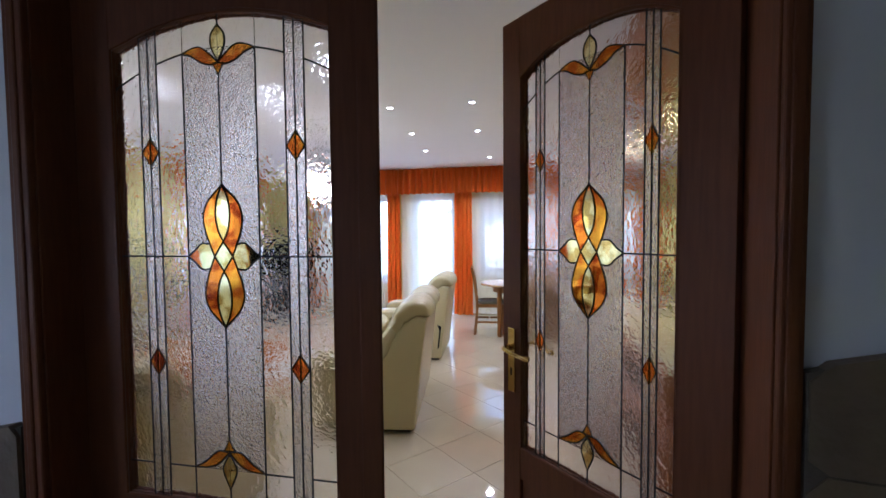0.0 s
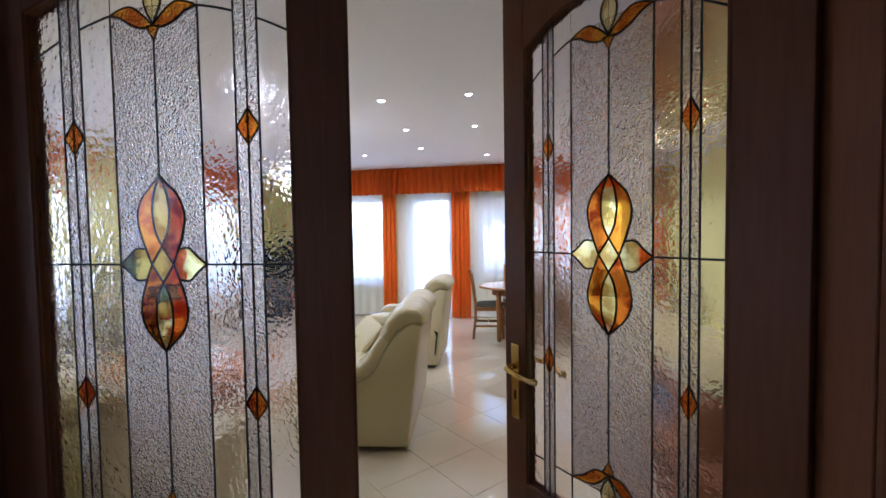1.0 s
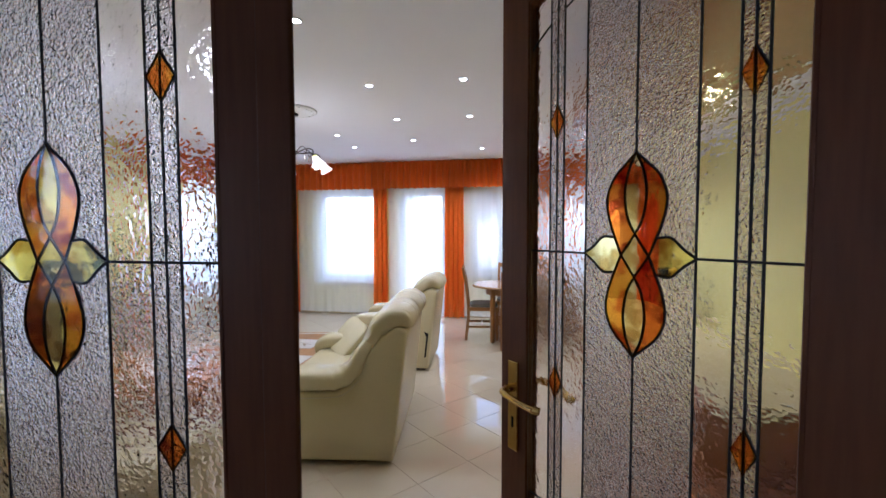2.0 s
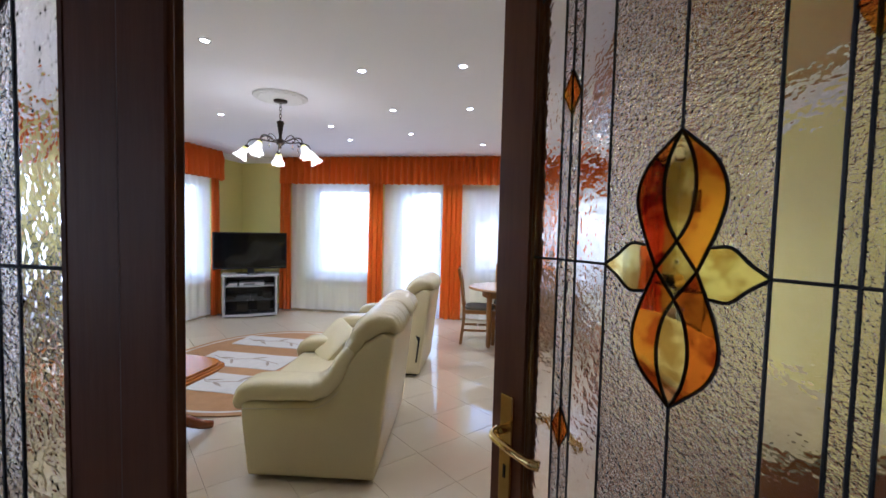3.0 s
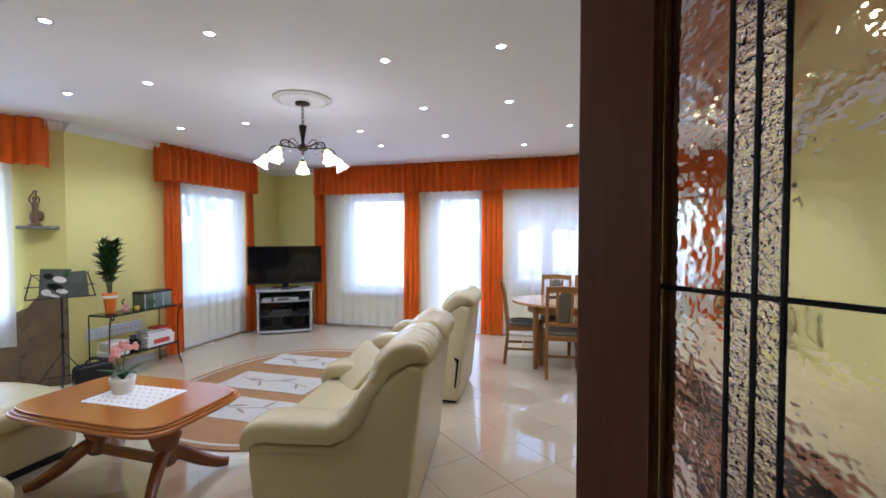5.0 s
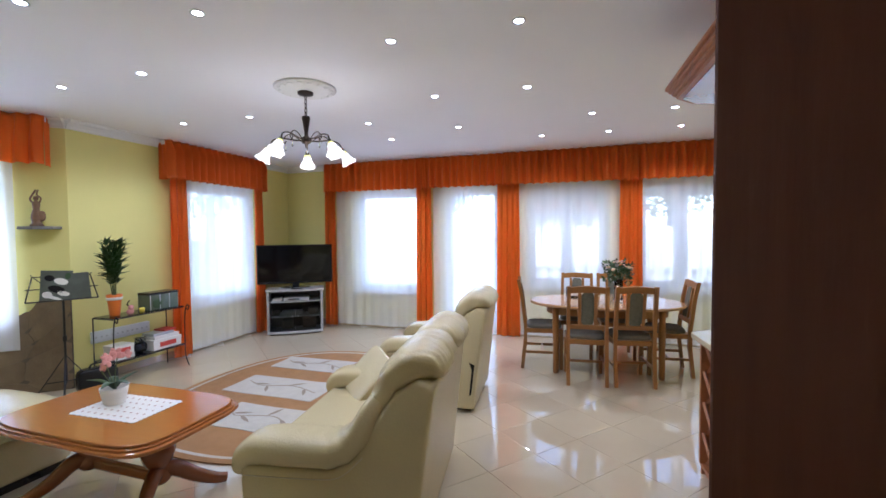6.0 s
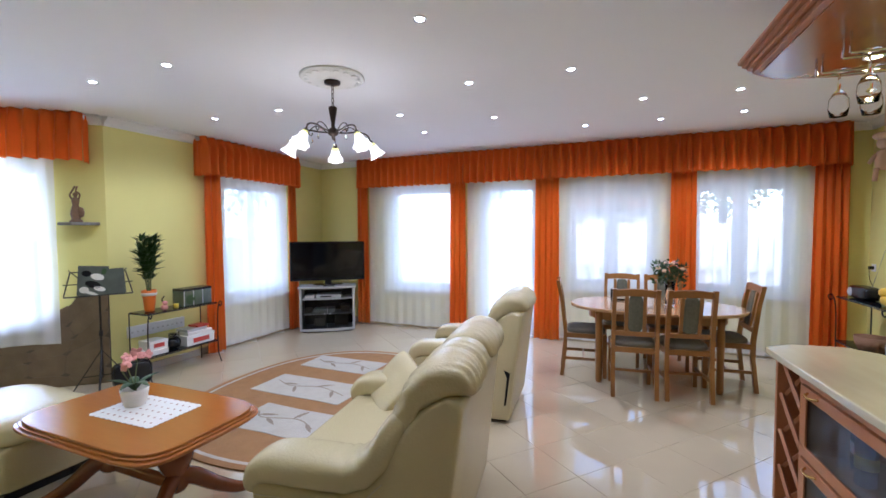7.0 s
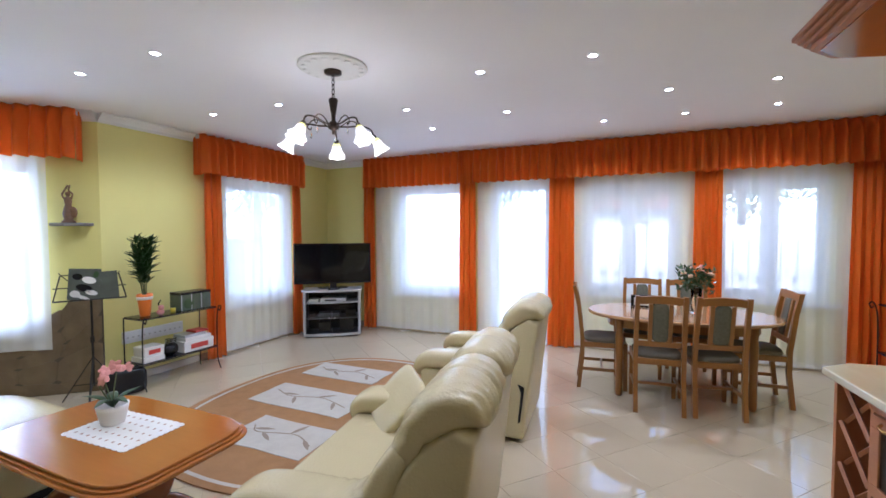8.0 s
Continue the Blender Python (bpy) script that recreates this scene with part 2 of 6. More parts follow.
def join(bm, b):
    if bm is None:
        return b
    me = bpy.data.meshes.new("tmp")
    b.to_mesh(me)
    b.free()
    bm.from_mesh(me)
    bpy.data.meshes.remove(me)
    return bm


def moved(b, m):
    b.transform(m)
    return b


def prism(points, depth, axis="z", bevel=0.0, seg=2):
    """A flat outline (pairs) given depth along an axis: z: (x, y), y: (x, z), x: (y, z); starts at 0."""
    b = bmesh.new()
    put = {"z": lambda p: (p[0], p[1], 0), "y": lambda p: (p[0], 0, p[1]), "x": lambda p: (0, p[0], p[1])}[axis]
    way = {"z": (0, 0, depth), "y": (0, depth, 0), "x": (depth, 0, 0)}[axis]
    f = b.faces.new([b.verts.new(put(p)) for p in points])
    r = bmesh.ops.extrude_face_region(b, geom=[f])
    bmesh.ops.translate(b, verts=[v for v in r["geom"] if isinstance(v, bmesh.types.BMVert)], vec=way)
    bmesh.ops.recalc_face_normals(b, faces=b.faces)
    if bevel:
        rim = [e for e in b.edges if len(e.link_faces) == 2 and e.calc_face_angle(0) > 0.9]
        bmesh.ops.bevel(b, geom=rim, offset=bevel, segments=seg, profile=0.5, affect="EDGES")
    return b


def lathe(profile, n=20, bm=None, at=None):
    """A turned form from (radius, height) pairs."""
    b = bmesh.new()
    rings = []
    for r, z in profile:
        rings.append([b.verts.new((r * math.cos(2 * math.pi * i / n), r * math.sin(2 * math.pi * i / n), z)) for i in range(n)] if r > 1e-5 else [b.verts.new((0, 0, z))])
    for a, c in zip(rings, rings[1:]):
        for i in range(n):
            j = (i + 1) % n
            if len(a) == 1 and len(c) == 1:
                continue
            if len(a) == 1:
                b.faces.new((a[0], c[j], c[i]))
            elif len(c) == 1:
                b.faces.new((a[i], a[j], c[0]))
            else:
                b.faces.new((a[i], a[j], c[j], c[i]))
    for r in (rings[0], rings[-1]):
        if len(r) > 2:
            b.faces.new(r)
    bmesh.ops.recalc_face_normals(b, faces=b.faces)
    if at is not None:
        b.transform(at)
    return join(bm, b)


def spline(points, steps=6):
    """A smooth run of points through the given ones."""
    p = [Vector(q) for q in points]
    p = [2 * p[0] - p[1]] + p + [2 * p[-1] - p[-2]]
    out = []
    for i in range(1, len(p) - 2):
        for k in range(steps):
            t = k / steps
            a, b, c, d = p[i - 1], p[i], p[i + 1], p[i + 2]
            out.append(0.5 * (2 * b + (c - a) * t + (2 * a - 5 * b + 4 * c - d) * t * t + (3 * b - a - 3 * c + d) * t ** 3))
    return out + [p[-2]]


def tube(points, radius, n=8, bm=None, flat=1.0):
    """A round bar along points; radius: one number or one for each point."""
    b = bmesh.new()
    pts = [Vector(p) for p in points]
    rad = radius if isinstance(radius, (list, tuple)) else [radius] * len(pts)
    rings, side = [], None
    for i, p in enumerate(pts):
        d = (pts[min(i + 1, len(pts) - 1)] - pts[max(i - 1, 0)]).normalized()
        if side is None:
            side = d.cross(Vector((0, 0, 1))) if abs(d.z) < 0.9 else d.cross(Vector((0, 1, 0)))
        side = (side - d * side.dot(d)).normalized()
        up = d.cross(side)
        rings.append([b.verts.new(p + rad[i] * (math.cos(2 * math.pi * k / n) * side + flat * math.sin(2 * math.pi * k / n) * up)) for k in range(n)])
    for a, c in zip(rings, rings[1:]):
        for k in range(n):
            b.faces.new((a[k], a[(k + 1) % n], c[(k + 1) % n], c[k]))
    b.faces.new(rings[0]), b.faces.new(rings[-1])
    bmesh.ops.recalc_face_normals(b, faces=b.faces)
    return join(bm, b)


def puff(cx, cy, cz, sx, sy, sz, p=4.0, n=10, wrinkle=0.0, shape=None, bm=None, seed=0.0):
    """A stuffed, rounded block about a centre, of full sizes sx, sy, sz."""
    b = bmesh.new()
    seen = {}

    def vert(a, c, e):
        key = (round(a, 4), round(c, 4), round(e, 4))
        if key not in seen:
            k = (abs(a) ** p + abs(c) ** p + abs(e) ** p) ** (1 / p)
            v = Vector((a / k * sx / 2, c / k * sy / 2, e / k * sz / 2))
            if wrinkle:
                v += v.normalized() * wrinkle * noise.noise(Vector((v.x * 7 + seed, v.y * 7 + cy, v.z * 7)))
            v += Vector((cx, cy, cz))
            if shape:
                v = Vector(shape(v))
            seen[key] = b.verts.new(v)
        return seen[key]

    g = [-1 + 2 * i / n for i in range(n + 1)]
    for i in range(n):
        for j in range(n):
            u0, u1, w0, w1 = g[i], g[i + 1], g[j], g[j + 1]
            for s in (-1, 1):
                for q in (lambda u, w: (s, u, w), lambda u, w: (u, s, w), lambda u, w: (u, w, s)):
                    b.faces.new((vert(*q(u0, w0)), vert(*q(u1, w0)), vert(*q(u1, w1)), vert(*q(u0, w1))))
    bmesh.ops.recalc_face_normals(b, faces=b.faces)
    return join(bm, b)


def pleated(length, height, folds, depth, flare=0.0, phase=0.0, seed=1, thick=0.0):
    """A hanging cloth along x from 0 to length, from z 0 down, with folds towards -y."""
    b = bmesh.new()
    n, rows = max(24, folds * 10), 7
    rnd = random.Random(seed)
    amp = [0.7 + 0.6 * rnd.random() for _ in range(folds + 2)]
    grid = []
    for j in range(rows + 1):
        v = j / rows
        line = []
        for i in range(n + 1):
            u = i / n
            ph = u * folds + phase
            k = amp[int(u * folds)] if folds else 1
            y = -depth * k * (0.5 + 0.5 * math.sin(2 * math.pi * ph + 0.5 * math.sin(9 * u + 2 * v))) * (0.75 + 0.35 * v)
            x = length * u + flare * (u - 0.5) * v + 0.25 * depth * math.sin(4 * math.pi * ph)
            line.append(b.verts.new((x, y, -height * v + (0.004 * math.sin(17 * u) if j == rows else 0))))
        grid.append(line)
    for a, c in zip(grid, grid[1:]):
        for i in range(n):
            b.faces.new((a[i], a[i + 1], c[i + 1], c[i]))
    if thick:
        r = bmesh.ops.solidify(b, geom=b.faces[:], thickness=thick)
    return b


def wall_with_holes(name, length, height, thick, holes, material, at, label, category="wall"):
    """A wall along x from 0, face at y 0, thickness towards +y, with rectangular openings (x0, x1, z0, z1)."""
    xs = sorted({0, length, *[h[0] for h in holes], *[h[1] for h in holes]})
    zs = sorted({0, height, *[h[2] for h in holes], *[h[3] for h in holes]})
    solid = lambda i, j: 0 <= i < len(xs) - 1 and 0 <= j < len(zs) - 1 and not any(
        h[0] - 1e-6 <= xs[i] and xs[i + 1] <= h[1] + 1e-6 and h[2] - 1e-6 <= zs[j] and zs[j + 1] <= h[3] + 1e-6 for h in holes)
    b = bmesh.new()
    cache = {}

    def V(x, y, z):
        k = (x, y, z)
        if k not in cache:
            cache[k] = b.verts.new(k)
        return cache[k]

    for i in range(len(xs) - 1):
        for j in range(len(zs) - 1):
            if not solid(i, j):
                continue
            x0, x1, z0, z1 = xs[i], xs[i + 1], zs[j], zs[j + 1]
            b.faces.new((V(x0, 0, z0), V(x1, 0, z0), V(x1, 0, z1), V(x0, 0, z1)))
            b.faces.new((V(x0, thick, z0), V(x0, thick, z1), V(x1, thick, z1), V(x1, thick, z0)))
            for di, dj, q in ((-1, 0, ((x0, z0), (x0, z1))), (1, 0, ((x1, z1), (x1, z0))), (0, -1, ((x1, z0), (x0, z0))), (0, 1, ((x0, z1), (x1, z1)))):
                if not solid(i + di, j + dj):
                    (a, c), (d, e) = q
                    b.faces.new((V(a, 0, c), V(d, 0, e), V(d, thick, e), V(a, thick, c)))
    bmesh.ops.recalc_face_normals(b, faces=b.faces)
    ob = part(name, b, material, at=at)
    return tagged(ob, label, category, kind="structure")


# ---- the room ----
CEILING = 2.65
NY, WX, EX, SY = 5.15, -2.25, 5.0, -1.35
CORNER = (-2.25, 1.80)
LEN_D, ANG_D = 2.4, 41.0
da = radians(ANG_D)
END_D = (CORNER[0] - LEN_D * math.cos(da), CORNER[1] - LEN_D * math.sin(da))

wall_north = wall_with_holes("wall_north", EX - WX + 0.6, CEILING + 0.1, 0.3,
    [(x0 - WX + 0.3, x1 - WX + 0.3, z0, z1) for x0, x1, z0, z1 in ((-0.93, 0.27, 0.58, 2.2), (0.58, 1.46, 0.02, 2.2), (1.83, 2.95, 0.72, 2.2), (3.3, 4.38, 0.72, 2.2))],
    WALL, pose(WX - 0.3, NY, 0), "yellow painted wall with four tall windows", "wall")
wall_west = wall_with_holes("wall_west", NY - CORNER[1], CEILING + 0.1, 0.3, [(1.35, 2.55, 0.58, 2.2)], WALL,
    pose(WX, CORNER[1], 0, 0, 0, 90), "yellow painted wall beside the television corner")
wall_diagonal = wall_with_holes("wall_diagonal", LEN_D, CEILING + 0.1, 0.3, [(0.8, 1.93, 0.6, 2.2)], WALL,
    pose(END_D[0], END_D[1], 0, 0, 0, ANG_D), "yellow painted slanting wall with a window")
wall_west_2 = wall_with_holes("wall_west_2", END_D[1] - SY + 0.3, CEILING + 0.1, 0.3, [], WALL,
    pose(END_D[0], SY - 0.3, 0, 0, 0, 90), "plain yellow painted wall")
wall_east = wall_with_holes("wall_east", NY + 4.6, CEILING + 0.1, 0.3, [], WALL, pose(EX, NY, 0, 0, 0, -90), "yellow painted wall behind a small rack")
DX0, DX1, DTOP = 1.3, 3.204, 2.34
wall_south = wall_with_holes("wall_south", EX - END_D[0], CEILING + 0.1, 0.075, [(DX0 - END_D[0] - 0.03, DX1 - END_D[0] + 0.03, 0, DTOP + 0.03)], WALL,
    pose(END_D[0], SY - 0.075, 0), "yellow wall round the double door")
wall_hall = wall_with_holes("wall_hall", EX - END_D[0], CEILING + 0.1, 0.075, [(DX0 - END_D[0] - 0.03, DX1 - END_D[0] + 0.03, 0, DTOP + 0.03)], HALL,
    pose(END_D[0], SY - 0.15, 0), "white hall wall round the double door")
wall_hall_back = wall_with_holes("wall_hall_back", 6.0, CEILING + 0.1, 0.2, [], HALL, pose(5.2, -4.3, 0, 0, 0, 180), "plain white hall wall")
wall_hall_side = wall_with_holes("wall_hall_side", 2.8, CEILING + 0.1, 0.2, [(0.5, 1.5, 0.9, 2.1)], HALL, pose(-0.2, -4.3, 0, 0, 0, 90), "plain white hall side wall")

b = bmesh.new()
for q in [((END_D[0] - 0.4, -4.6, CEILING), (EX + 0.3, -4.6, CEILING), (EX + 0.3, NY + 0.3, CEILING), (END_D[0] - 0.4, NY + 0.3, CEILING))]:
    b.faces.new([b.verts.new(p) for p in q])
r = bmesh.ops.extrude_face_region(b, geom=b.faces[:])
bmesh.ops.translate(b, verts=[v for v in r["geom"] if isinstance(v, bmesh.types.BMVert)], vec=(0, 0, 0.15))
bmesh.ops.recalc_face_normals(b, faces=b.faces)
ceiling = tagged(part("ceiling", b, CEIL), "smooth white painted ceiling with recessed spotlights", "ceiling", kind="structure")

b = box(END_D[0] - 0.3, -4.5, -0.12, EX + 0.3, NY + 0.3, -0.004)
floor = tagged(part("floor", b, GROUT), "polished beige floor tiles laid diagonally", "floor", kind="structure")


def cornice(name, length, at):
    prof = [(0, 0), (0, -0.085), (-0.02, -0.085), (-0.03, -0.06), (-0.055, -0.035), (-0.075, -0.025), (-0.085, -0.012), (-0.085, 0)]
    ob = part(name, prism(prof, length, "x"), PLASTER, at=at)
    return tagged(ob, "white moulded plaster cornice under the ceiling", "cornice", kind="structure")


cornice("trim", EX - WX, pose(WX, NY, CEILING - 0.001))
cornice("trim", NY - CORNER[1], pose(WX, CORNER[1], CEILING - 0.001, 0, 0, 90))
cornice("trim", LEN_D, pose(END_D[0], END_D[1], CEILING - 0.001, 0, 0, ANG_D))
cornice("trim", NY - SY, pose(EX, NY, CEILING - 0.001, 0, 0, -90))


def baseboard(length, at):
    ob = part("baseboard", box(0, -0.012, 0, length, 0, 0.08, 0.003), TILE, at=at)
    return tagged(ob, "beige tiled skirting strip", "baseboard", kind="structure")


baseboard(CORNER[1] * -1 + NY, pose(WX, CORNER[1], 0, 0, 0, 90))
baseboard(EX - 1.5, pose(1.5, NY, 0))
baseboard(0.5 - WX, pose(WX, NY, 0))
baseboard(NY - SY, pose(EX, NY, 0, 0, 0, -90))


# ---- windows ----
SHUTTER = mat("grey_shutter_slat", (0.45, 0.46, 0.48), 0.6, grain=0.15)


def window(name, w, h, at, sash=1, shutter=0, label="white plastic window with a single pane"):
    """Frame from the opening's lower left corner; the pane sits 0.1 behind the wall's face."""
    win = thing(name, label, "window", at, kind="structure")
    f = 0.07
    for i, q in enumerate(((0, 0, f, h), (w - f, 0, w, h), (f, 0, w - f, f), (f, h - f, w - f, h))):
        part("window_frame", box(q[0], 0.10, q[1], q[2], 0.18, q[3], 0.006), PVC, win)
    if sash == 2:
        part("window_frame", box(w / 2 - 0.03, 0.102, f, w / 2 + 0.03, 0.178, h - f, 0.006), PVC, win)
    s = (w - 2 * f) / sash
    for k in range(sash):
        x0 = f + k * s + (0.03 if k else 0)
        x1 = f + (k + 1) * s - (0.03 if sash == 2 and k == 0 else 0)
        for q in ((x0, f, x0 + 0.05, h - f), (x1 - 0.05, f, x1, h - f), (x0 + 0.05, f, x1 - 0.05, f + 0.05), (x0 + 0.05, h - f - 0.05, x1 - 0.05, h - f)):
            part("sash", box(q[0], 0.09, q[1], q[2], 0.15, q[3], 0.005), PVC, win)
        pane = part("pane", box(x0 + 0.05, 0.118, f + 0.05, x1 - 0.05, 0.124, h - f - 0.05), PANE, win)
        pane.visible_shadow = False
    if shutter:
        for k in range(shutter):
            part("shutter_slat", box(0.05, 0.205, h - 0.05 - 0.042 * (k + 1), w - 0.05, 0.215, h - 0.052 - 0.042 * k, 0.003), SHUTTER, win)
    part("window_sill", box(-0.05, -0.05, -0.035, w + 0.05, 0.12, -0.001, 0.006), PVC, win)
    return win


window("window_1", 1.2, 1.62, pose(-0.93, NY, 0.58))
window("door_1", 0.88, 2.18, pose(0.58, NY, 0.02), label="white plastic glazed terrace door")
window("window_2", 1.12, 1.48, pose(1.83, NY, 0.72), 2, 4, label="white plastic window with two sashes")
window("window_3", 1.08, 1.48, pose(3.3, NY, 0.72), 2, 4, label="white plastic window with two sashes")
window("window_4", 1.2, 1.62, pose(WX, CORNER[1] + 1.35, 0.58, 0, 0, 90))
window("window_5", 1.13, 1.6, pose(END_D[0], END_D[1], 0.6, 0, 0, ANG_D) @ pose(0.8, 0, 0))


window("window_6", 1.0, 1.2, pose(-0.2, -3.8, 0.9, 0, 0, 90))


# ---- curtains ----
def curtain(x0, x1, at, seed, label="long orange satin side curtain"):
    w = x1 - x0
    c = thing("side_curtain", label, "curtain", at @ pose(x0, 0, 2.25), "orange side curtains")
    part("cloth", pleated(w, 2.235, max(3, round(w / 0.07)), 0.055, 0.03, 0.3, seed, 0.003), ORANGE, c, smooth=True)
    return c


def tulle(x0, x1, at, seed, bottom=0.03, material=None):
    w = x1 - x0
    c = thing("sheer_curtain", "gathered white tulle curtain before a window", "curtain", at @ pose(x0, 0, 2.22), "tulle curtains")
    part("tulle", pleated(w, 2.22 - bottom, max(4, round(w / 0.16)), 0.016, 0.0, 0.1, seed), material or TULLE, c, smooth=True)
    hem = pleated(w, 0.05, max(4, round(w / 0.16)), 0.020, 0.0, 0.1, seed)
    part("lace_hem", hem, TULLE, c, smooth=True, at=pose(0, 0, -(2.22 - bottom - 0.06)))
    return c


def pinch_pleated(length, height, folds, depth, seed):
    """A pelmet along x from 0, from z 0 down: pinched heads that open into soft flutes and a wavy hem."""
    b = bmesh.new()
    n, rows = folds * 14, 12
    rnd = random.Random(seed)
    amp = [rnd.uniform(0.75, 1.2) for _ in range(folds + 1)]
    skew = [rnd.uniform(-0.10, 0.10) for _ in range(folds + 1)]
    grid = []
    for j in range(rows + 1):
        v = j / rows
        pinch = math.exp(-((v - 0.22) / 0.16) ** 2)
        line = []
        for i in range(n + 1):
            ph = i / 14
            k = min(int(ph), folds)
            w = 0.5 + 0.5 * math.cos(2 * math.pi * (ph - 0.5 + skew[k] * v * math.sin(math.pi * (ph % 1.0))))
            ridge = w ** (0.55 + 1.8 * pinch)
            y = -depth * amp[k] * ridge * (0.36 + 0.5 * min(1, v * 3) + 0.2 * pinch) - 0.012 * v
            z = -height * v + (0.007 * w if j == rows else 0) + (0.006 * ridge if j == 0 else 0)
            line.append(b.verts.new((length * i / n, y, z)))
        grid.append(line)
    for a, c in zip(grid, grid[1:]):
        for i in range(n):
            b.faces.new((a[i], a[i + 1], c[i + 1], c[i]))
    bmesh.ops.solidify(b, geom=b.faces[:], thickness=0.003)
    return b


def valance(x0, x1, at, seed, joints=()):
    w = x1 - x0
    c = thing("pelmet_curtain", "pleated orange satin pelmet under the ceiling", "curtain", at @ pose(x0, 0, 2.64), "pleated pelmets")
    part("rail", box(0, -0.03, -0.05, w, 0.03, -0.004, 0.004), PVC, c)
    part("cloth", pinch_pleated(w, 0.455, max(6, round(w / 0.112)), 0.09, seed), ORANGE, c, smooth=True, at=pose(0, -0.04, 0))
    part("end_flap", moved(pleated(0.14, 0.46, 2, 0.02, 0, 0, seed + 1, 0.003), pose(0, 0, 0, 0, 0, 90)), ORANGE, c, smooth=True, at=pose(0.006, -0.055, 0))
    part("end_flap", moved(pleated(0.14, 0.46, 2, 0.02, 0, 0, seed + 2, 0.003), pose(0, 0, 0, 0, 0, 90)), ORANGE, c, smooth=True, at=pose(w - 0.006, -0.055, 0))
    for j in joints:
        part("double_pleat", pleated(0.11, 0.47, 2, 0.03, 0.02, 0.2, seed + 3, 0.003), ORANGE, c, smooth=True, at=pose(j - x0 - 0.05, -0.085, 0))
    return c


NORTH = pose(0, NY - 0.09, 0)
for k, (x0, x1) in enumerate(((-1.42, -1.24), (0.19, 0.42), (1.44, 1.74), (3.08, 3.34), (4.48, 4.76))):
    curtain(x0, x1, NORTH, 10 + k)
for k, (x0, x1) in enumerate(((-1.26, 0.2), (0.42, 1.45), (1.72, 3.1), (3.3, 4.5))):
    tulle(x0, x1, pose(0, NY - 0.05, 0), 30 + k, material=FINE_TULLE if k > 1 else TULLE)
valance(-1.42, 4.76, pose(0, NY - 0.12, 0), 3, (0.3, 1.58, 3.2))
WEST = pose(WX + 0.09, 0, 0, 0, 0, 90)
curtain(2.82, 3.02, WEST, 21)
curtain(4.22, 4.36, WEST, 22)
tulle(3.0, 4.24, pose(WX + 0.05, 0, 0, 0, 0, 90), 41)
valance(2.74, 4.42, pose(WX + 0.11, 0, 0, 0, 0, 90), 5)
DIAG = pose(END_D[0], END_D[1], 0, 0, 0, ANG_D)
tulle(0.5, 2.02, DIAG @ pose(0, -0.06, 0), 43, 0.44)
valance(0.35, 2.29, DIAG @ pose(0, -0.11, 0), 7)

# ---- outside ----
ground = tagged(part("ground", box(-120, -120, -0.5, 120, 160, -0.15), GRASS), "green lawn round the house", "ground", kind="structure")
terrace = tagged(part("pavement", box(-1.5, NY + 0.31, -0.2, 6.5, NY + 4.0, -0.03), PAVE), "pale paved terrace outside the windows", "terrace", kind="structure")

# ---- double door with leaded glass ----
GH = 0.365
Z_LOW, Z_MID = 0.795, 1.455


def arch(u):
    return 2.17 - 0.6 * u * u


def arc(u):
    return 2.075 - 0.75 * u * u


def span(a, b, n=6):
    return [a + (b - a) * i / n for i in range(n + 1)]


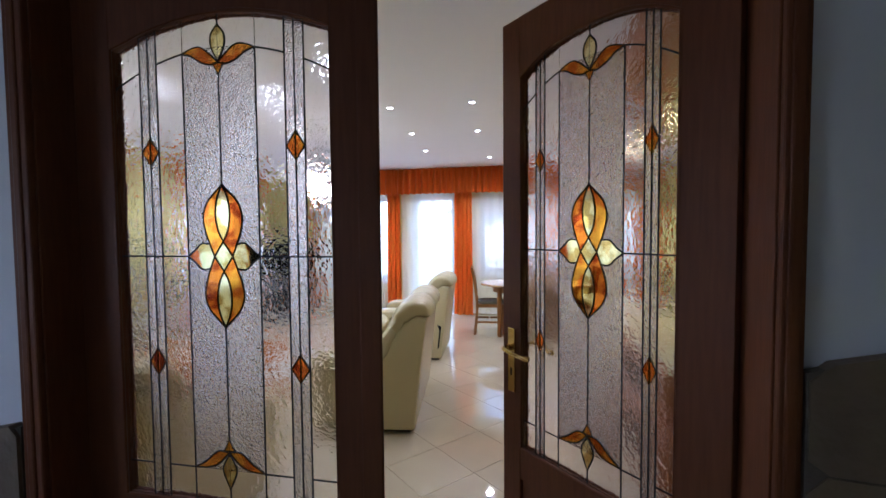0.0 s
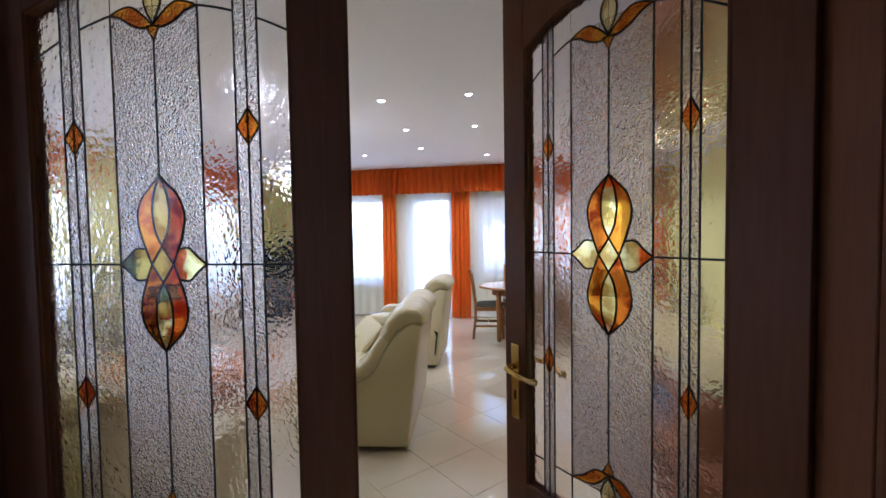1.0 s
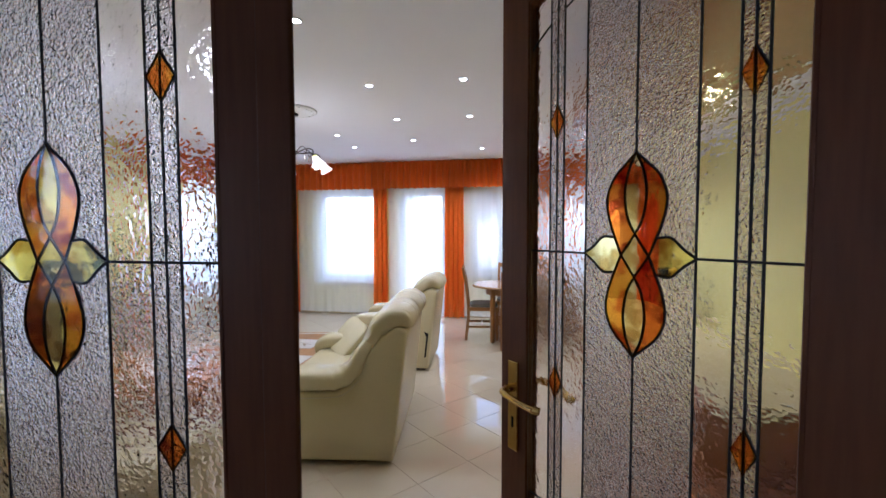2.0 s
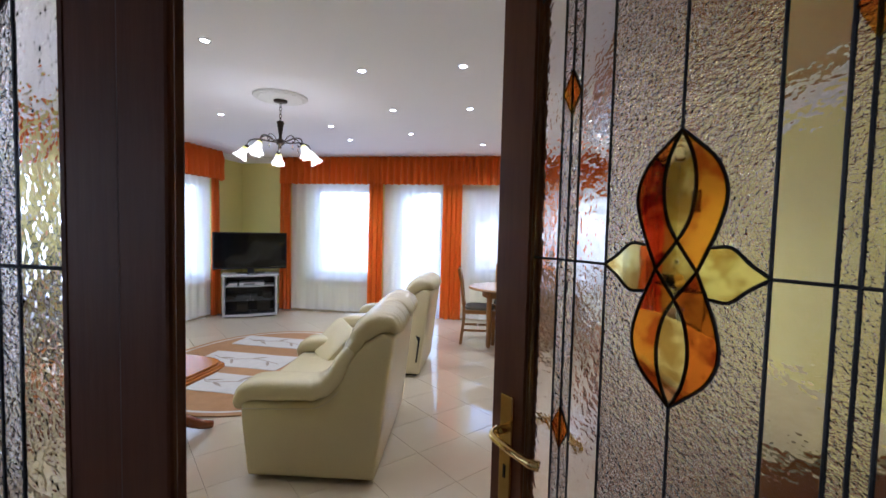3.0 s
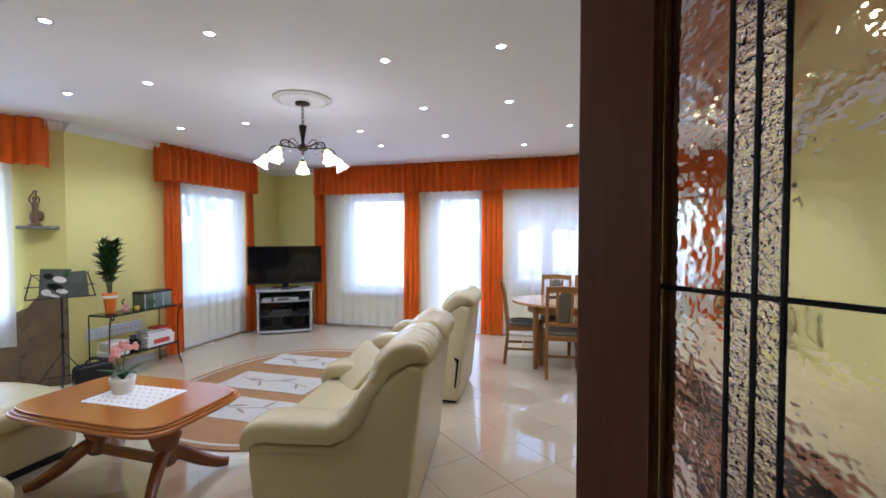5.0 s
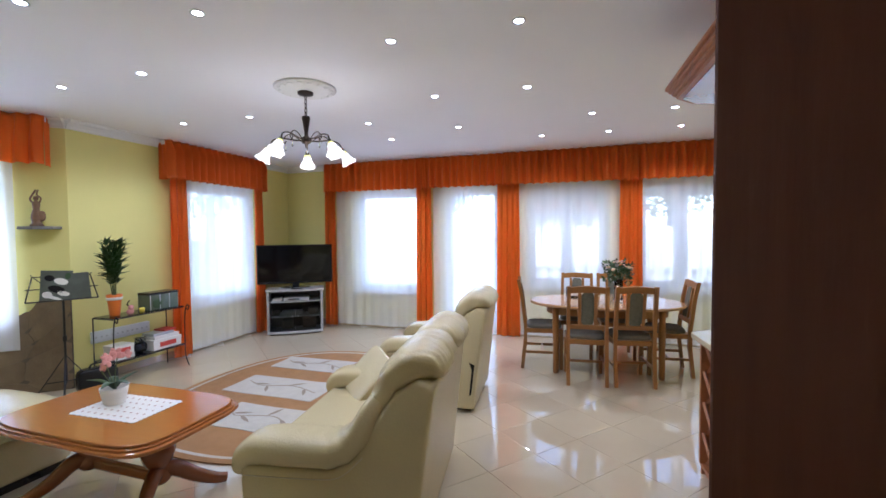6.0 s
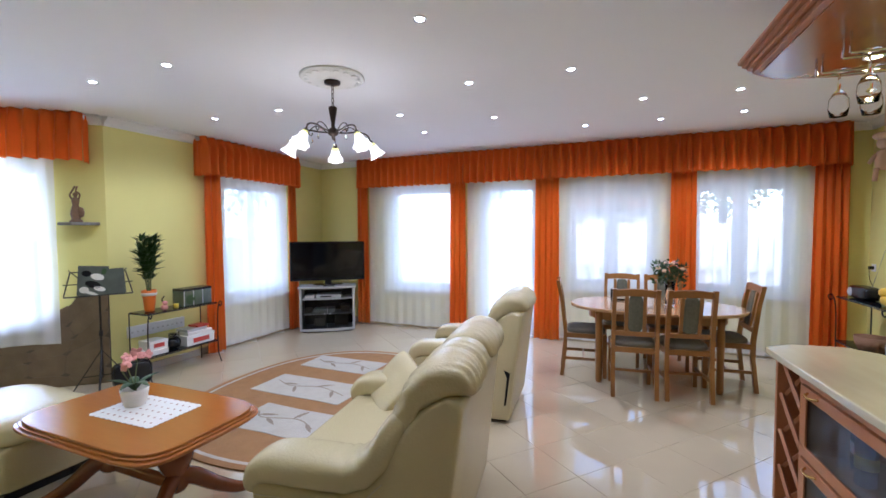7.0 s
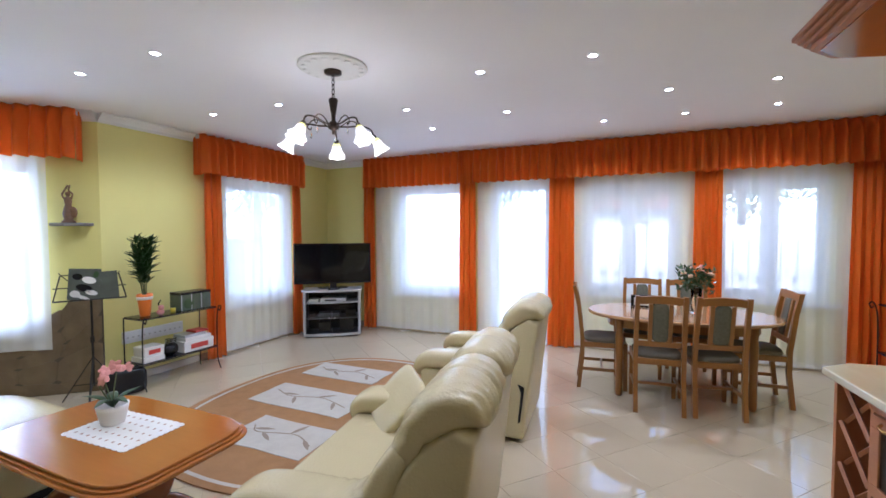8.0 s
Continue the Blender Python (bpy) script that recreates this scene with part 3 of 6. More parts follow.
def door_leaf(name, side, at, label, handles, LEAF_W, GC, narrow=1.0):
    """side 1: hinge at 0, leaf along +x; -1: along -x. The hall is towards -y."""
    g = lambda u: math.copysign(min(abs(u), 0.122) + max(0.0, abs(u) - 0.122) * narrow, u)
    X = lambda u: GC + g(u) if side > 0 else g(u) - GC
    leaf = thing(name, label, "door", at, kind="structure")
    lo, hi = (lambda a, b: (min(a, b), max(a, b)))(X(-GH), X(GH))
    e0, e1 = (0.0, LEAF_W) if side > 0 else (-LEAF_W, 0.0)
    TOP, BOT, T = 2.31, 0.69, 0.021
    part("stile", box(e0, -T, 0.008, lo, T, TOP, 0.003), DOORWOOD, leaf)
    part("stile", box(hi, -T, 0.008, e1, T, TOP, 0.003), DOORWOOD, leaf)
    part("bottom_rail", box(lo, -T + 0.001, 0.008, hi, T - 0.001, 0.16), DOORWOOD, leaf)
    part("middle_rail", box(lo, -T + 0.001, BOT - 0.12, hi, T - 0.001, BOT), DOORWOOD, leaf)
    part("panel", box(lo, -0.01, 0.16, hi, 0.01, BOT - 0.12, 0.006), DOORWOOD, leaf)
    part("raised_field", box(lo + 0.07, -0.018, 0.23, hi - 0.07, 0.018, BOT - 0.19, 0.012), DOORWOOD, leaf)
    top = [(X(u), arch(u)) for u in span(-GH, GH, 16)]
    outline = top + [(X(GH), TOP), (X(-GH), TOP)]
    part("top_rail", moved(prism(outline, 2 * T - 0.002, "y"), Matrix.Translation((0, -T + 0.001, 0))), DOORWOOD, leaf)
    rim = [(X(-GH), BOT)] + top + [(X(GH), BOT), (X(-GH), BOT)]
    for y in (-T + 0.004, T - 0.004):
        part("glazing_bead", tube([(x, y, z) for x, z in rim], 0.006, 6), DOORWOOD, leaf)

    def pane(pts, material, name="pane", t=0.004):
        b = moved(prism([(X(u), z) for u, z in pts], t, "y"), Matrix.Translation((0, -t / 2, 0)))
        ob = part(name, b, material, leaf)
        return ob

    def column(a, b, z0, z1, material):
        f0 = z0 if callable(z0) else (lambda u: z0)
        f1 = z1 if callable(z1) else (lambda u: z1)
        pane([(u, f0(u)) for u in span(a, b, 4)] + [(u, f1(u)) for u in reversed(span(a, b, 4))], material)

    for s in (-1, 1):
        for a, c in ((0.275, 0.365), (0.122, 0.215)):
            a, c = sorted((s * a, s * c))
            column(a, c, arc, arch, HAMMER)
            column(a, c, Z_MID, arc, HAMMER)
            column(a, c, Z_LOW, Z_MID, HAMMER)
            column(a, c, BOT, Z_LOW, HAMMER)
        for a, c in ((0.215, 0.245), (0.245, 0.275)):
            a, c = sorted((s * a, s * c))
            column(a, c, Z_MID, arch, GRANITE_G)
            column(a, c, BOT, Z_MID, GRANITE_G)
        a, c = sorted((0, s * 0.122))
        column(a, c, arc, arch, HAMMER)
        for f, far in ((1, [(0.122, arc(0.122)), (0.06, arc(0.06)), (0, arc(0))]), (-1, [(0.122, Z_LOW), (0, Z_LOW)])):
            rim_pts = [(0, 1.671), (0.022, 1.650), (0.052, 1.618), (0.0665, 1.575), (0.058, 1.525), (0.047, 1.495), (0.075, 1.494), (0.1, 1.472), (0.122, 1.456)]
            pane([(s * u, z) for u, z in far] + [(s * u, Z_MID + f * (z - Z_MID)) for u, z in rim_pts], GRANITE_G)
        column(a, c, BOT, Z_LOW, HAMMER)

    def came(pts, r=0.0028, closed=False):
        pts = list(pts) + ([pts[0]] if closed else [])
        part("lead_came", tube([(X(u), 0, z) for u, z in pts], r, 6), LEAD, leaf)

    for u in (0.122, 0.215, 0.245, 0.275):
        for s in (-1, 1):
            came([(s * u, BOT), (s * u, arch(u) if u > 0.2 else arc(u))])
    came([(0, BOT), (0, 0.74)]), came([(0, 0.89), (0, 1.239)]), came([(0, 1.671), (0, 2.0)]), came([(0, 2.14), (0, arch(0))])
    for s in (-1, 1):
        came([(s * u, Z_MID) for u in (0.122, GH)])
        came([(s * u, arc(u)) for u in span(0.122, 0.215, 4)])
        came([(s * u, arc(u)) for u in span(0.275, GH, 4)])
        came([(s * 0.122, Z_LOW), (s * 0.215, Z_LOW)]), came([(s * 0.275, Z_LOW), (s * GH, Z_LOW)])

    def gem(pts, material):
        pane(pts, material, "stained_pane", 0.008)
        came(pts, 0.0030, True)

    def soft(pts):
        return [(p.x, p.y) for p in spline([(u, z, 0) for u, z in pts], 4)]

    for s in (-1, 1):
        for z in (1.775, 1.123):
            gem([(s * 0.245, z + 0.042), (s * 0.245 + 0.029, z), (s * 0.245, z - 0.042), (s * 0.245 - 0.029, z)], HONEY if z > 1.5 else AMBER)
        for f in (1, -1):
            F = lambda z: Z_MID + f * (z - Z_MID)
            outer = soft([(0, F(1.671)), (s * 0.022, F(1.650)), (s * 0.052, F(1.618)), (s * 0.0665, F(1.575)), (s * 0.058, F(1.525)), (s * 0.031, F(1.455))])
            inner = soft([(0, F(1.5)), (s * 0.017, F(1.535)), (s * 0.024, F(1.585)), (s * 0.017, F(1.632)), (0, F(1.671))])
            gem(outer + inner[:-1], AMBER if s * f * side > 0 else HONEY)
        wing = soft([(s * 0.124, 1.455), (s * 0.1, 1.472), (s * 0.075, 1.494), (s * 0.046, 1.492)]) + [(s * 0.031, 1.455)] + soft([(s * 0.046, 1.418), (s * 0.075, 1.416), (s * 0.1, 1.438), (s * 0.124, 1.455)])[:-1]
        gem(wing, LEMON)
        gem(soft([(0, 2.03), (s * 0.03, 2.058), (s * 0.06, 2.078), (s * 0.09, 2.076), (s * 0.122, 2.064)]) + soft([(s * 0.09, 2.055), (s * 0.06, 2.035), (s * 0.025, 2.024), (0, 2.03)])[:-1], HONEY)
        gem(soft([(0, 0.852), (s * 0.04, 0.852), (s * 0.08, 0.82), (s * 0.122, 0.795)]) + soft([(s * 0.08, 0.798), (s * 0.04, 0.812), (0, 0.852)])[:-1], HONEY)
    for f in (1, -1):
        F = lambda z: Z_MID + f * (z - Z_MID)
        gem(soft([(0, F(1.671)), (0.017, F(1.632)), (0.024, F(1.585)), (0.017, F(1.535)), (0, F(1.5))]) + soft([(0, F(1.5)), (-0.017, F(1.535)), (-0.024, F(1.585)), (-0.017, F(1.632)), (0, F(1.671))])[1:-1], LEMON)
    gem([(0, 1.5), (0.031, Z_MID), (0, 1.41), (-0.031, Z_MID)], LEMON)
    gem(soft([(0, 2.14), (0.02, 2.115), (0.024, 2.088), (0.015, 2.06), (0, 2.035)]) + soft([(0, 2.035), (-0.015, 2.06), (-0.024, 2.088), (-0.02, 2.115), (0, 2.14)])[1:-1], LEMON)
    gem(soft([(0, 0.845), (0.016, 0.82), (0.023, 0.79), (0, 0.735)]) + soft([(0, 0.735), (-0.023, 0.79), (-0.016, 0.82), (0, 0.845)])[1:-1], LEMON)
    gem([(-0.018, 2.028), (0.018, 2.028), (0, 1.995)], HONEY)
    gem([(-0.018, 0.856), (0.018, 0.856), (0, 0.89)], HONEY)
    if not handles:
        part("astragal", box(LEAF_W - 0.035, -T - 0.012, 0.01, LEAF_W + 0.027, -T, TOP - 0.005, 0.004), DOORWOOD, leaf)
    if handles:
        hx = side * (LEAF_W - 0.052)
        for d in (-1, 1):
            y = d * T
            plate = part("handle_plate", box(hx - 0.019, min(y, y + d * 0.007), 0.90, hx + 0.019, max(y, y + d * 0.007), 1.15, 0.003), BRASS, leaf, "brass handle plate")
            part("key_hole", box(hx - 0.004, min(y, y + d * 0.0085), 0.965, hx + 0.004, max(y, y + d * 0.0085), 0.995, 0.001), BLACK, plate)
            pts = spline([(hx, y + d * 0.004, 1.075), (hx, y + d * 0.035, 1.078), (hx - side * 0.015, y + d * 0.056, 1.078), (hx - side * 0.06, y + d * 0.058, 1.072), (hx - side * 0.105, y + d * 0.05, 1.064), (hx - side * 0.128, y + d * 0.04, 1.062)], 5)
            part("lever", tube(pts, [0.011] * 5 + [0.0085] * (len(pts) - 10) + [0.010] * 5, 12), BRASS, leaf, "curved brass lever", smooth=True)
    return leaf


door_leaf("door_2", 1, pose(DX0 + 0.004, -1.372, 0), "dark walnut door leaf with leaded stained glass, closed", False, 0.98, 0.501)
door_leaf("door_3", -1, pose(DX1 - 0.004, -1.372, 0, 0, 0, -45), "dark walnut door leaf with leaded stained glass, standing open", True, 0.815, 0.43, 0.70)

jamb = thing("door_frame", "dark walnut frame round the double door", "door frame", kind="structure")
for x0, x1 in ((DX0 - 0.03, DX0), (DX1, DX1 + 0.03)):
    part("jamb", box(x0, SY - 0.155, 0, x1, SY + 0.004, DTOP, 0.003), DOORWOOD, jamb)
part("head", box(DX0 - 0.03, SY - 0.155, DTOP, DX1 + 0.03, SY + 0.004, DTOP + 0.03, 0.003), DOORWOOD, jamb)
for y0, y1 in ((SY - 0.175, SY - 0.152), (SY + 0.002, SY + 0.022)):
    for x0, x1 in ((DX0 - 0.075, DX0 - 0.004), (DX1 + 0.004, DX1 + 0.05)):
        part("casing", box(x0, y0, 0, x1, y1, DTOP + 0.01, 0.006), DOORWOOD, jamb)
        part("casing_bead", box((x0 + x1) / 2 - 0.014, y0 - 0.006, 0, (x0 + x1) / 2 + 0.014, y1 + 0.006, DTOP + 0.01, 0.006), DOORWOOD, jamb)
    part("casing", box(DX0 - 0.075, y0, DTOP + 0.01, DX1 + 0.05, y1, DTOP + 0.085, 0.006), DOORWOOD, jamb)


# ---- stone cladding ----
def cladding(name, width, top, at, seed, label, size=0.3):
    """Irregular slates on a wall from x 0 to width, below the height top(x); the wall's face is y 0, the stones stand towards -y."""
    rnd = random.Random(seed)
    wall = thing(name, label, "stone cladding", at, kind="structure")
    xs = span(0, width, 24)
    back = [(x, max(0.02, top(x) - 0.012)) for x in xs] + [(width, 0), (0, 0)]
    part("mortar_bed", moved(prism(back, -0.025, "y"), Matrix.Translation((0, 0.0, 0))), MORTAR, wall)
    nx, nz = max(2, round(width / size)), max(2, round(max(top(x) for x in xs) / (size * 0.75)))
    P = {}
    for i in range(nx + 1):
        for j in range(nz + 1):
            fx = width * i / nx + (rnd.uniform(-0.32, 0.32) * size if 0 < i < nx else 0)
            P[i, j] = (fx, j / nz + (rnd.uniform(-0.3, 0.3) / nz if 0 < j < nz else 0))
    for i in range(nx):
        for j in range(nz):
            q = [P[i, j], P[i + 1, j], P[i + 1, j + 1], P[i, j + 1]]
            q = [(x, z * top(x)) for x, z in q]
            c = (sum(p[0] for p in q) / 4, sum(p[1] for p in q) / 4)
            pts = []
            for k in range(4):
                a, d = q[k], q[(k + 1) % 4]
                for t in (0.12, 0.5, 0.88):
                    p = (a[0] + (d[0] - a[0]) * t, a[1] + (d[1] - a[1]) * t)
                    g = 0.988 + rnd.uniform(-0.012, 0.008)
                    pts.append((c[0] + (p[0] - c[0]) * g, c[1] + (p[1] - c[1]) * g))
            b = prism(pts, -rnd.uniform(0.027, 0.036), "y")
            part("stone", b, SLATE, wall)
    return wall


def hearth_top(x):
    u = x / LEN_D
    return 0.62 + 0.62 / (1 + math.exp(-(x - 2.18) * 9))


cladding("stone_wall", LEN_D, hearth_top, DIAG @ pose(0, -0.001, 0), 4, "brown slate cladding with a curved top under the window")
cladding("stone_wall", 1.3, lambda x: 1.22 + 0.12 * math.sin(2.2 * x + 0.2), pose(DX1 + 0.053, SY - 0.151, 0), 8, "dark slate cladding beside the hall door", 0.34)
cladding("stone_wall", 1.2, lambda x: 0.98 - 0.1 * math.sin(2.5 * x), pose(DX0 - 0.078 - 1.2, SY - 0.151, 0), 9, "dark slate cladding beside the hall door", 0.34)


# ---- leather seating ----
def along(curve, girth):
    """A bend that lays an upright block, -0.5 to 0.5 high, along a curve in the yz plane."""
    run = [0.0]
    for a, c in zip(curve, curve[1:]):
        run.append(run[-1] + (c - a).length)

    def bent(v):
        d = min(max((v.z + 0.5) * run[-1], 0), run[-1] * 0.9999)
        k = min(max(i for i in range(len(run)) if run[i] <= d), len(curve) - 2)
        p = curve[k].lerp(curve[k + 1], (d - run[k]) / (run[k + 1] - run[k]))
        t = (curve[min(k + 2, len(curve) - 1)] - curve[max(k - 1, 0)]).normalized()
        u = d / run[-1]
        th, x = girth(v, u)
        z = p.z - t.y * th
        return (slim(x, z), p.y + t.z * th, z)

    return bent


def slim(x, z):
    """The seat narrows a little towards the top of its back."""
    k = min(1.0, max(0.0, (z - 0.35) / 0.5))
    return x * (1 - 0.09 * k) - 0.02 * k


def lounge(name, width, seats, label, category, at, group="", arm=0.19):
    """A rolled-back leather seat about its middle on the floor: front towards -y, width along x."""
    s = thing(name, label, category, at, group)
    half = width / 2

    def back_girth(v, u):
        th = v.y * (0.92 + 0.30 * math.exp(-((u - 0.80) / 0.15) ** 2) - 0.16 * math.exp(-((u - 0.60) / 0.035) ** 2))
        fold = noise.noise(Vector((v.x * 5, u * 6, 1.7 + half)))
        edge = min(1.0, max(0.0, (abs(v.x) - half + 0.22) / 0.22))
        th += 0.004 * noise.noise(Vector((v.x * 9, u * 14, 3.0)))
        th += 0.008 * math.sin(80 * v.x + 12 * fold) * (math.exp(-((u - 0.62) / 0.09) ** 2) + 0.6 * math.exp(-((u - 0.93) / 0.08) ** 2))
        th += 0.002 * edge * math.sin(60 * u + 12 * fold) * math.copysign(1, v.y)
        for c in (-0.5, 0.5):
            bend = v.x - c * half + 0.02 * math.sin(9 * u)
            th -= math.copysign(0.010 * math.exp(-(bend / 0.016) ** 2) * min(1.0, max(0.0, (u - 0.55) * 5)), v.y)
        lap = min(1.0, max(0.0, (u - 0.50) / 0.16))
        return th, v.x * (0.94 + 0.055 * lap * lap * (3 - 2 * lap) - 0.03 * max(0.0, u - 0.8))

    back = along(spline([(0, 0.05, 0.40), (0, 0.135, 0.55), (0, 0.205, 0.725), (0, 0.275, 0.855), (0, 0.34, 0.915), (0, 0.405, 0.925), (0, 0.455, 0.895), (0, 0.468, 0.845)], 8), back_girth)
    side = [(-0.37, 0.03), (0.385, 0.03), (0.43, 0.45), (0.474, 0.85), (0.40, 0.88), (0.30, 0.82), (0.215, 0.70), (0.13, 0.55), (0.03, 0.48), (-0.1, 0.47), (-0.42, 0.47), (-0.405, 0.34)]
    b = moved(prism(side, width, "x", 0.022, 4), Matrix.Translation((-half, 0, 0)))
    for v in b.verts:
        v.co.x = slim(v.co.x, v.co.z)
    bmesh.ops.subdivide_edges(b, edges=[e for e in b.edges if e.calc_length() > 0.3], cuts=4, use_grid_fill=True)
    part("shell", b, LEATHER, s, smooth=True)
    part("plinth", box(-half + 0.06, -0.33, 0.0, half - 0.06, 0.35, 0.04, 0.008), BLACK, s, "dark recessed plinth")
    bw = width / seats
    for i in range(seats):
        cx = -half + bw * (i + 0.5)
        part("back_cushion", puff(cx, 0, 0, bw + 0.035, 0.135, 0.998, 4.2, 36, 0, back, seed=i), LEATHER, s, "puffed back cushion with rolled headrest", smooth=True)
    sw = (width - 2 * arm) / seats
    sag = lambda v: (v.x, v.y, v.z + 0.004 * math.sin(46 * v.y + 9 * noise.noise(Vector((v.x * 6, v.y * 6, 0)))) * (0.4 + 0.6 * noise.noise(Vector((v.x * 3, v.y * 3, 5)))))
    for i in range(seats):
        cx = -half + arm + sw * (i + 0.5)
        part("seat_cushion", puff(cx, -0.14, 0.385, sw + 0.004, 0.60, 0.17, 4.5, 24, 0.012, sag, seed=i), LEATHER, s, smooth=True)

    def arm_girth(v, u):
        fold = noise.noise(Vector((v.x * 7, u * 5, half)))
        th = v.y * (1.0 - 0.10 * u) + 0.003 * noise.noise(Vector((v.x * 9, u * 9, 7.0)))
        th += 0.004 * math.sin(70 * u + 9 * fold) * (math.exp(-((u - 0.62) / 0.16) ** 2) + 0.5 * math.exp(-(u / 0.15) ** 2))
        return th, v.x

    pad = along(spline([(0, -0.425, 0.40), (0, -0.425, 0.47), (0, -0.36, 0.525), (0, -0.15, 0.537), (0, 0.02, 0.545), (0, 0.12, 0.605), (0, 0.19, 0.73), (0, 0.235, 0.80)], 8), arm_girth)
    for d in (-1, 1):
        ax = d * (half - arm / 2 + 0.012)
        part("arm_pad", puff(ax, 0, 0, arm + 0.035, 0.135, 0.998, 3.4, 30, 0, pad, seed=2.0 * d), LEATHER, s, "padded arm curving up into the back", smooth=True)
        part("seam", tube(spline([(d * (half - 0.011), -0.40, 0.425), (d * (half - 0.011), -0.1, 0.435), (d * (half - 0.011), 0.06, 0.455), (d * (half - 0.011), 0.17, 0.55)], 5), 0.0025, 6), SEAM, s)
    return s


lounge("sofa", 1.16, 2, "cream leather two seat sofa with padded headrests", "sofa", pose(1.419, 1.04, 0, 0, 0, -82.6))
recliner = lounge("armchair", 0.80, 1, "cream leather reclining armchair beside the sofa", "armchair", pose(1.31, 2.69, 0, 0, 0, -87), "leather armchairs", 0.16)
# thin black sheet that draws the shade inside the recliner's gap
part("recline_gap", moved(prism([(0.345, 0.15), (0.362, 0.16), (0.392, 0.41), (0.345, 0.43), (0.368, 0.37)], 0.006, "x"), pose(0.3965, 0, 0)), BLACK, recliner, "black strip drawn as shade in the gap behind the reclining back")
lounge("armchair", 0.92, 1, "cream leather armchair facing the coffee table", "armchair", pose(0.76, -0.64, 0, 0, 0, 180), "leather armchairs")
up = Vector((0.55, 0.33, 0.675)).normalized()
along_top = up.cross(Vector((-0.45, -0.6, 0.66)))
along_top = (along_top - up * along_top.dot(up)).normalized()
lean = Matrix((along_top, up, along_top.cross(up))).transposed().to_4x4()
pil = thing("cushion", "cream leather scatter cushion leaning on the sofa back", "cushion", Matrix.Translation((1.21, 1.41, 0.58)) @ lean)
corner = lambda v: (v.x * (1 + 0.9 * v.y * v.y), v.y * (1 + 0.9 * v.x * v.x), v.z * (1.25 - 4.0 * (v.x * v.x + v.y * v.y)))
part("cover", puff(0, 0, 0, 0.35, 0.34, 0.05, 5, 18, 0.012, corner), LEATHER, pil, smooth=True)
pouf = thing("ottoman", "cream leather ottoman with a soft padded top", "ottoman", pose(-1.06, 0.56, 0))
part("base", puff(0, 0, 0.18, 0.86, 0.52, 0.28, 9, 10, 0.004), LEATHER, pouf, smooth=True)
part("padded_top", puff(0, 0, 0.37, 0.90, 0.56, 0.17, 4, 12, 0.01), LEATHER, pouf, smooth=True)
part("plinth", box(-0.40, -0.22, 0, 0.40, 0.22, 0.05, 0.006), BLACK, pouf)

# ---- rug ----
rug = thing("rug", "oval caramel rug with ivory panels and leaf motifs", "rug", pose(0.02, 2.38, 0))


def oval(a, c, n=64, p=2.3):
    out = []
    for i in range(n):
        t = 2 * math.pi * i / n
        co, si = math.cos(t), math.sin(t)
        out.append((a * math.copysign(abs(co) ** (2 / p), co), c * math.copysign(abs(si) ** (2 / p), si)))
    return out


def sheet(points, z0, z1):
    return moved(prism(points, z1 - z0, "z"), Matrix.Translation((0, 0, z0)))


part("field", sheet(oval(1.16, 1.33), 0.001, 0.011), RUG, rug)
b = bmesh.new()
for a, c in ((1.09, 1.26),):
    ring = oval(a, c, 72)
    join(b, tube([(x, y, 0.0105) for x, y in ring + ring[:1]], 0.017, 6, flat=0.12))
part("ivory_border", b, RUGWHITE, rug)
for k, (cx, cy, w, h) in enumerate(((-0.38, 0.70, 0.88, 0.40), (-0.26, -0.02, 1.0, 0.46), (0.02, -0.66, 0.74, 0.44))):
    rnd = random.Random(k)
    edge = []
    for (x0, y0), (x1, y1) in (((-w / 2, -h / 2), (w / 2, -h / 2)), ((w / 2, -h / 2), (w / 2, h / 2)), ((w / 2, h / 2), (-w / 2, h / 2)), ((-w / 2, h / 2), (-w / 2, -h / 2))):
        edge += [(cx + x0 + (x1 - x0) * t + rnd.uniform(-0.008, 0.008), cy + y0 + (y1 - y0) * t + rnd.uniform(-0.008, 0.008)) for t in (0, 0.25, 0.5, 0.75)]
    part("ivory_panel", sheet(edge, 0.009, 0.015), RUGWHITE, rug)
    stem = spline([(cx + w * 0.42, cy - h * 0.1, 0.0155), (cx + 0.1, cy + 0.05, 0.0155), (cx - 0.2, cy - 0.02, 0.0155), (cx - w * 0.42, cy + 0.06, 0.0155)], 6)
    part("stem_motif", tube(stem, 0.006, 6, flat=0.3), RUGBROWN, rug)
    for t in range(4):
        p = stem[3 + 4 * t]
        ang = rnd.uniform(-0.6, 0.6) + (0.7 if t % 2 else -0.7)
        leafp = [(0, 0), (0.05, 0.018), (0.11, 0.016), (0.17, 0), (0.11, -0.014), (0.05, -0.016)]
        part("leaf_motif", sheet([(p.x + x * math.cos(ang) - y * math.sin(ang), p.y + x * math.sin(ang) + y * math.cos(ang)) for x, y in leafp], 0.0148, 0.0165), RUGBROWN, rug)

# ---- coffee table ----
ct = thing("coffee_table", "cherry wood coffee table with shaped top and turned legs", "coffee table", pose(0.03, 0.65, 0))
top = oval(0.588, 0.365, 80, 6.0)
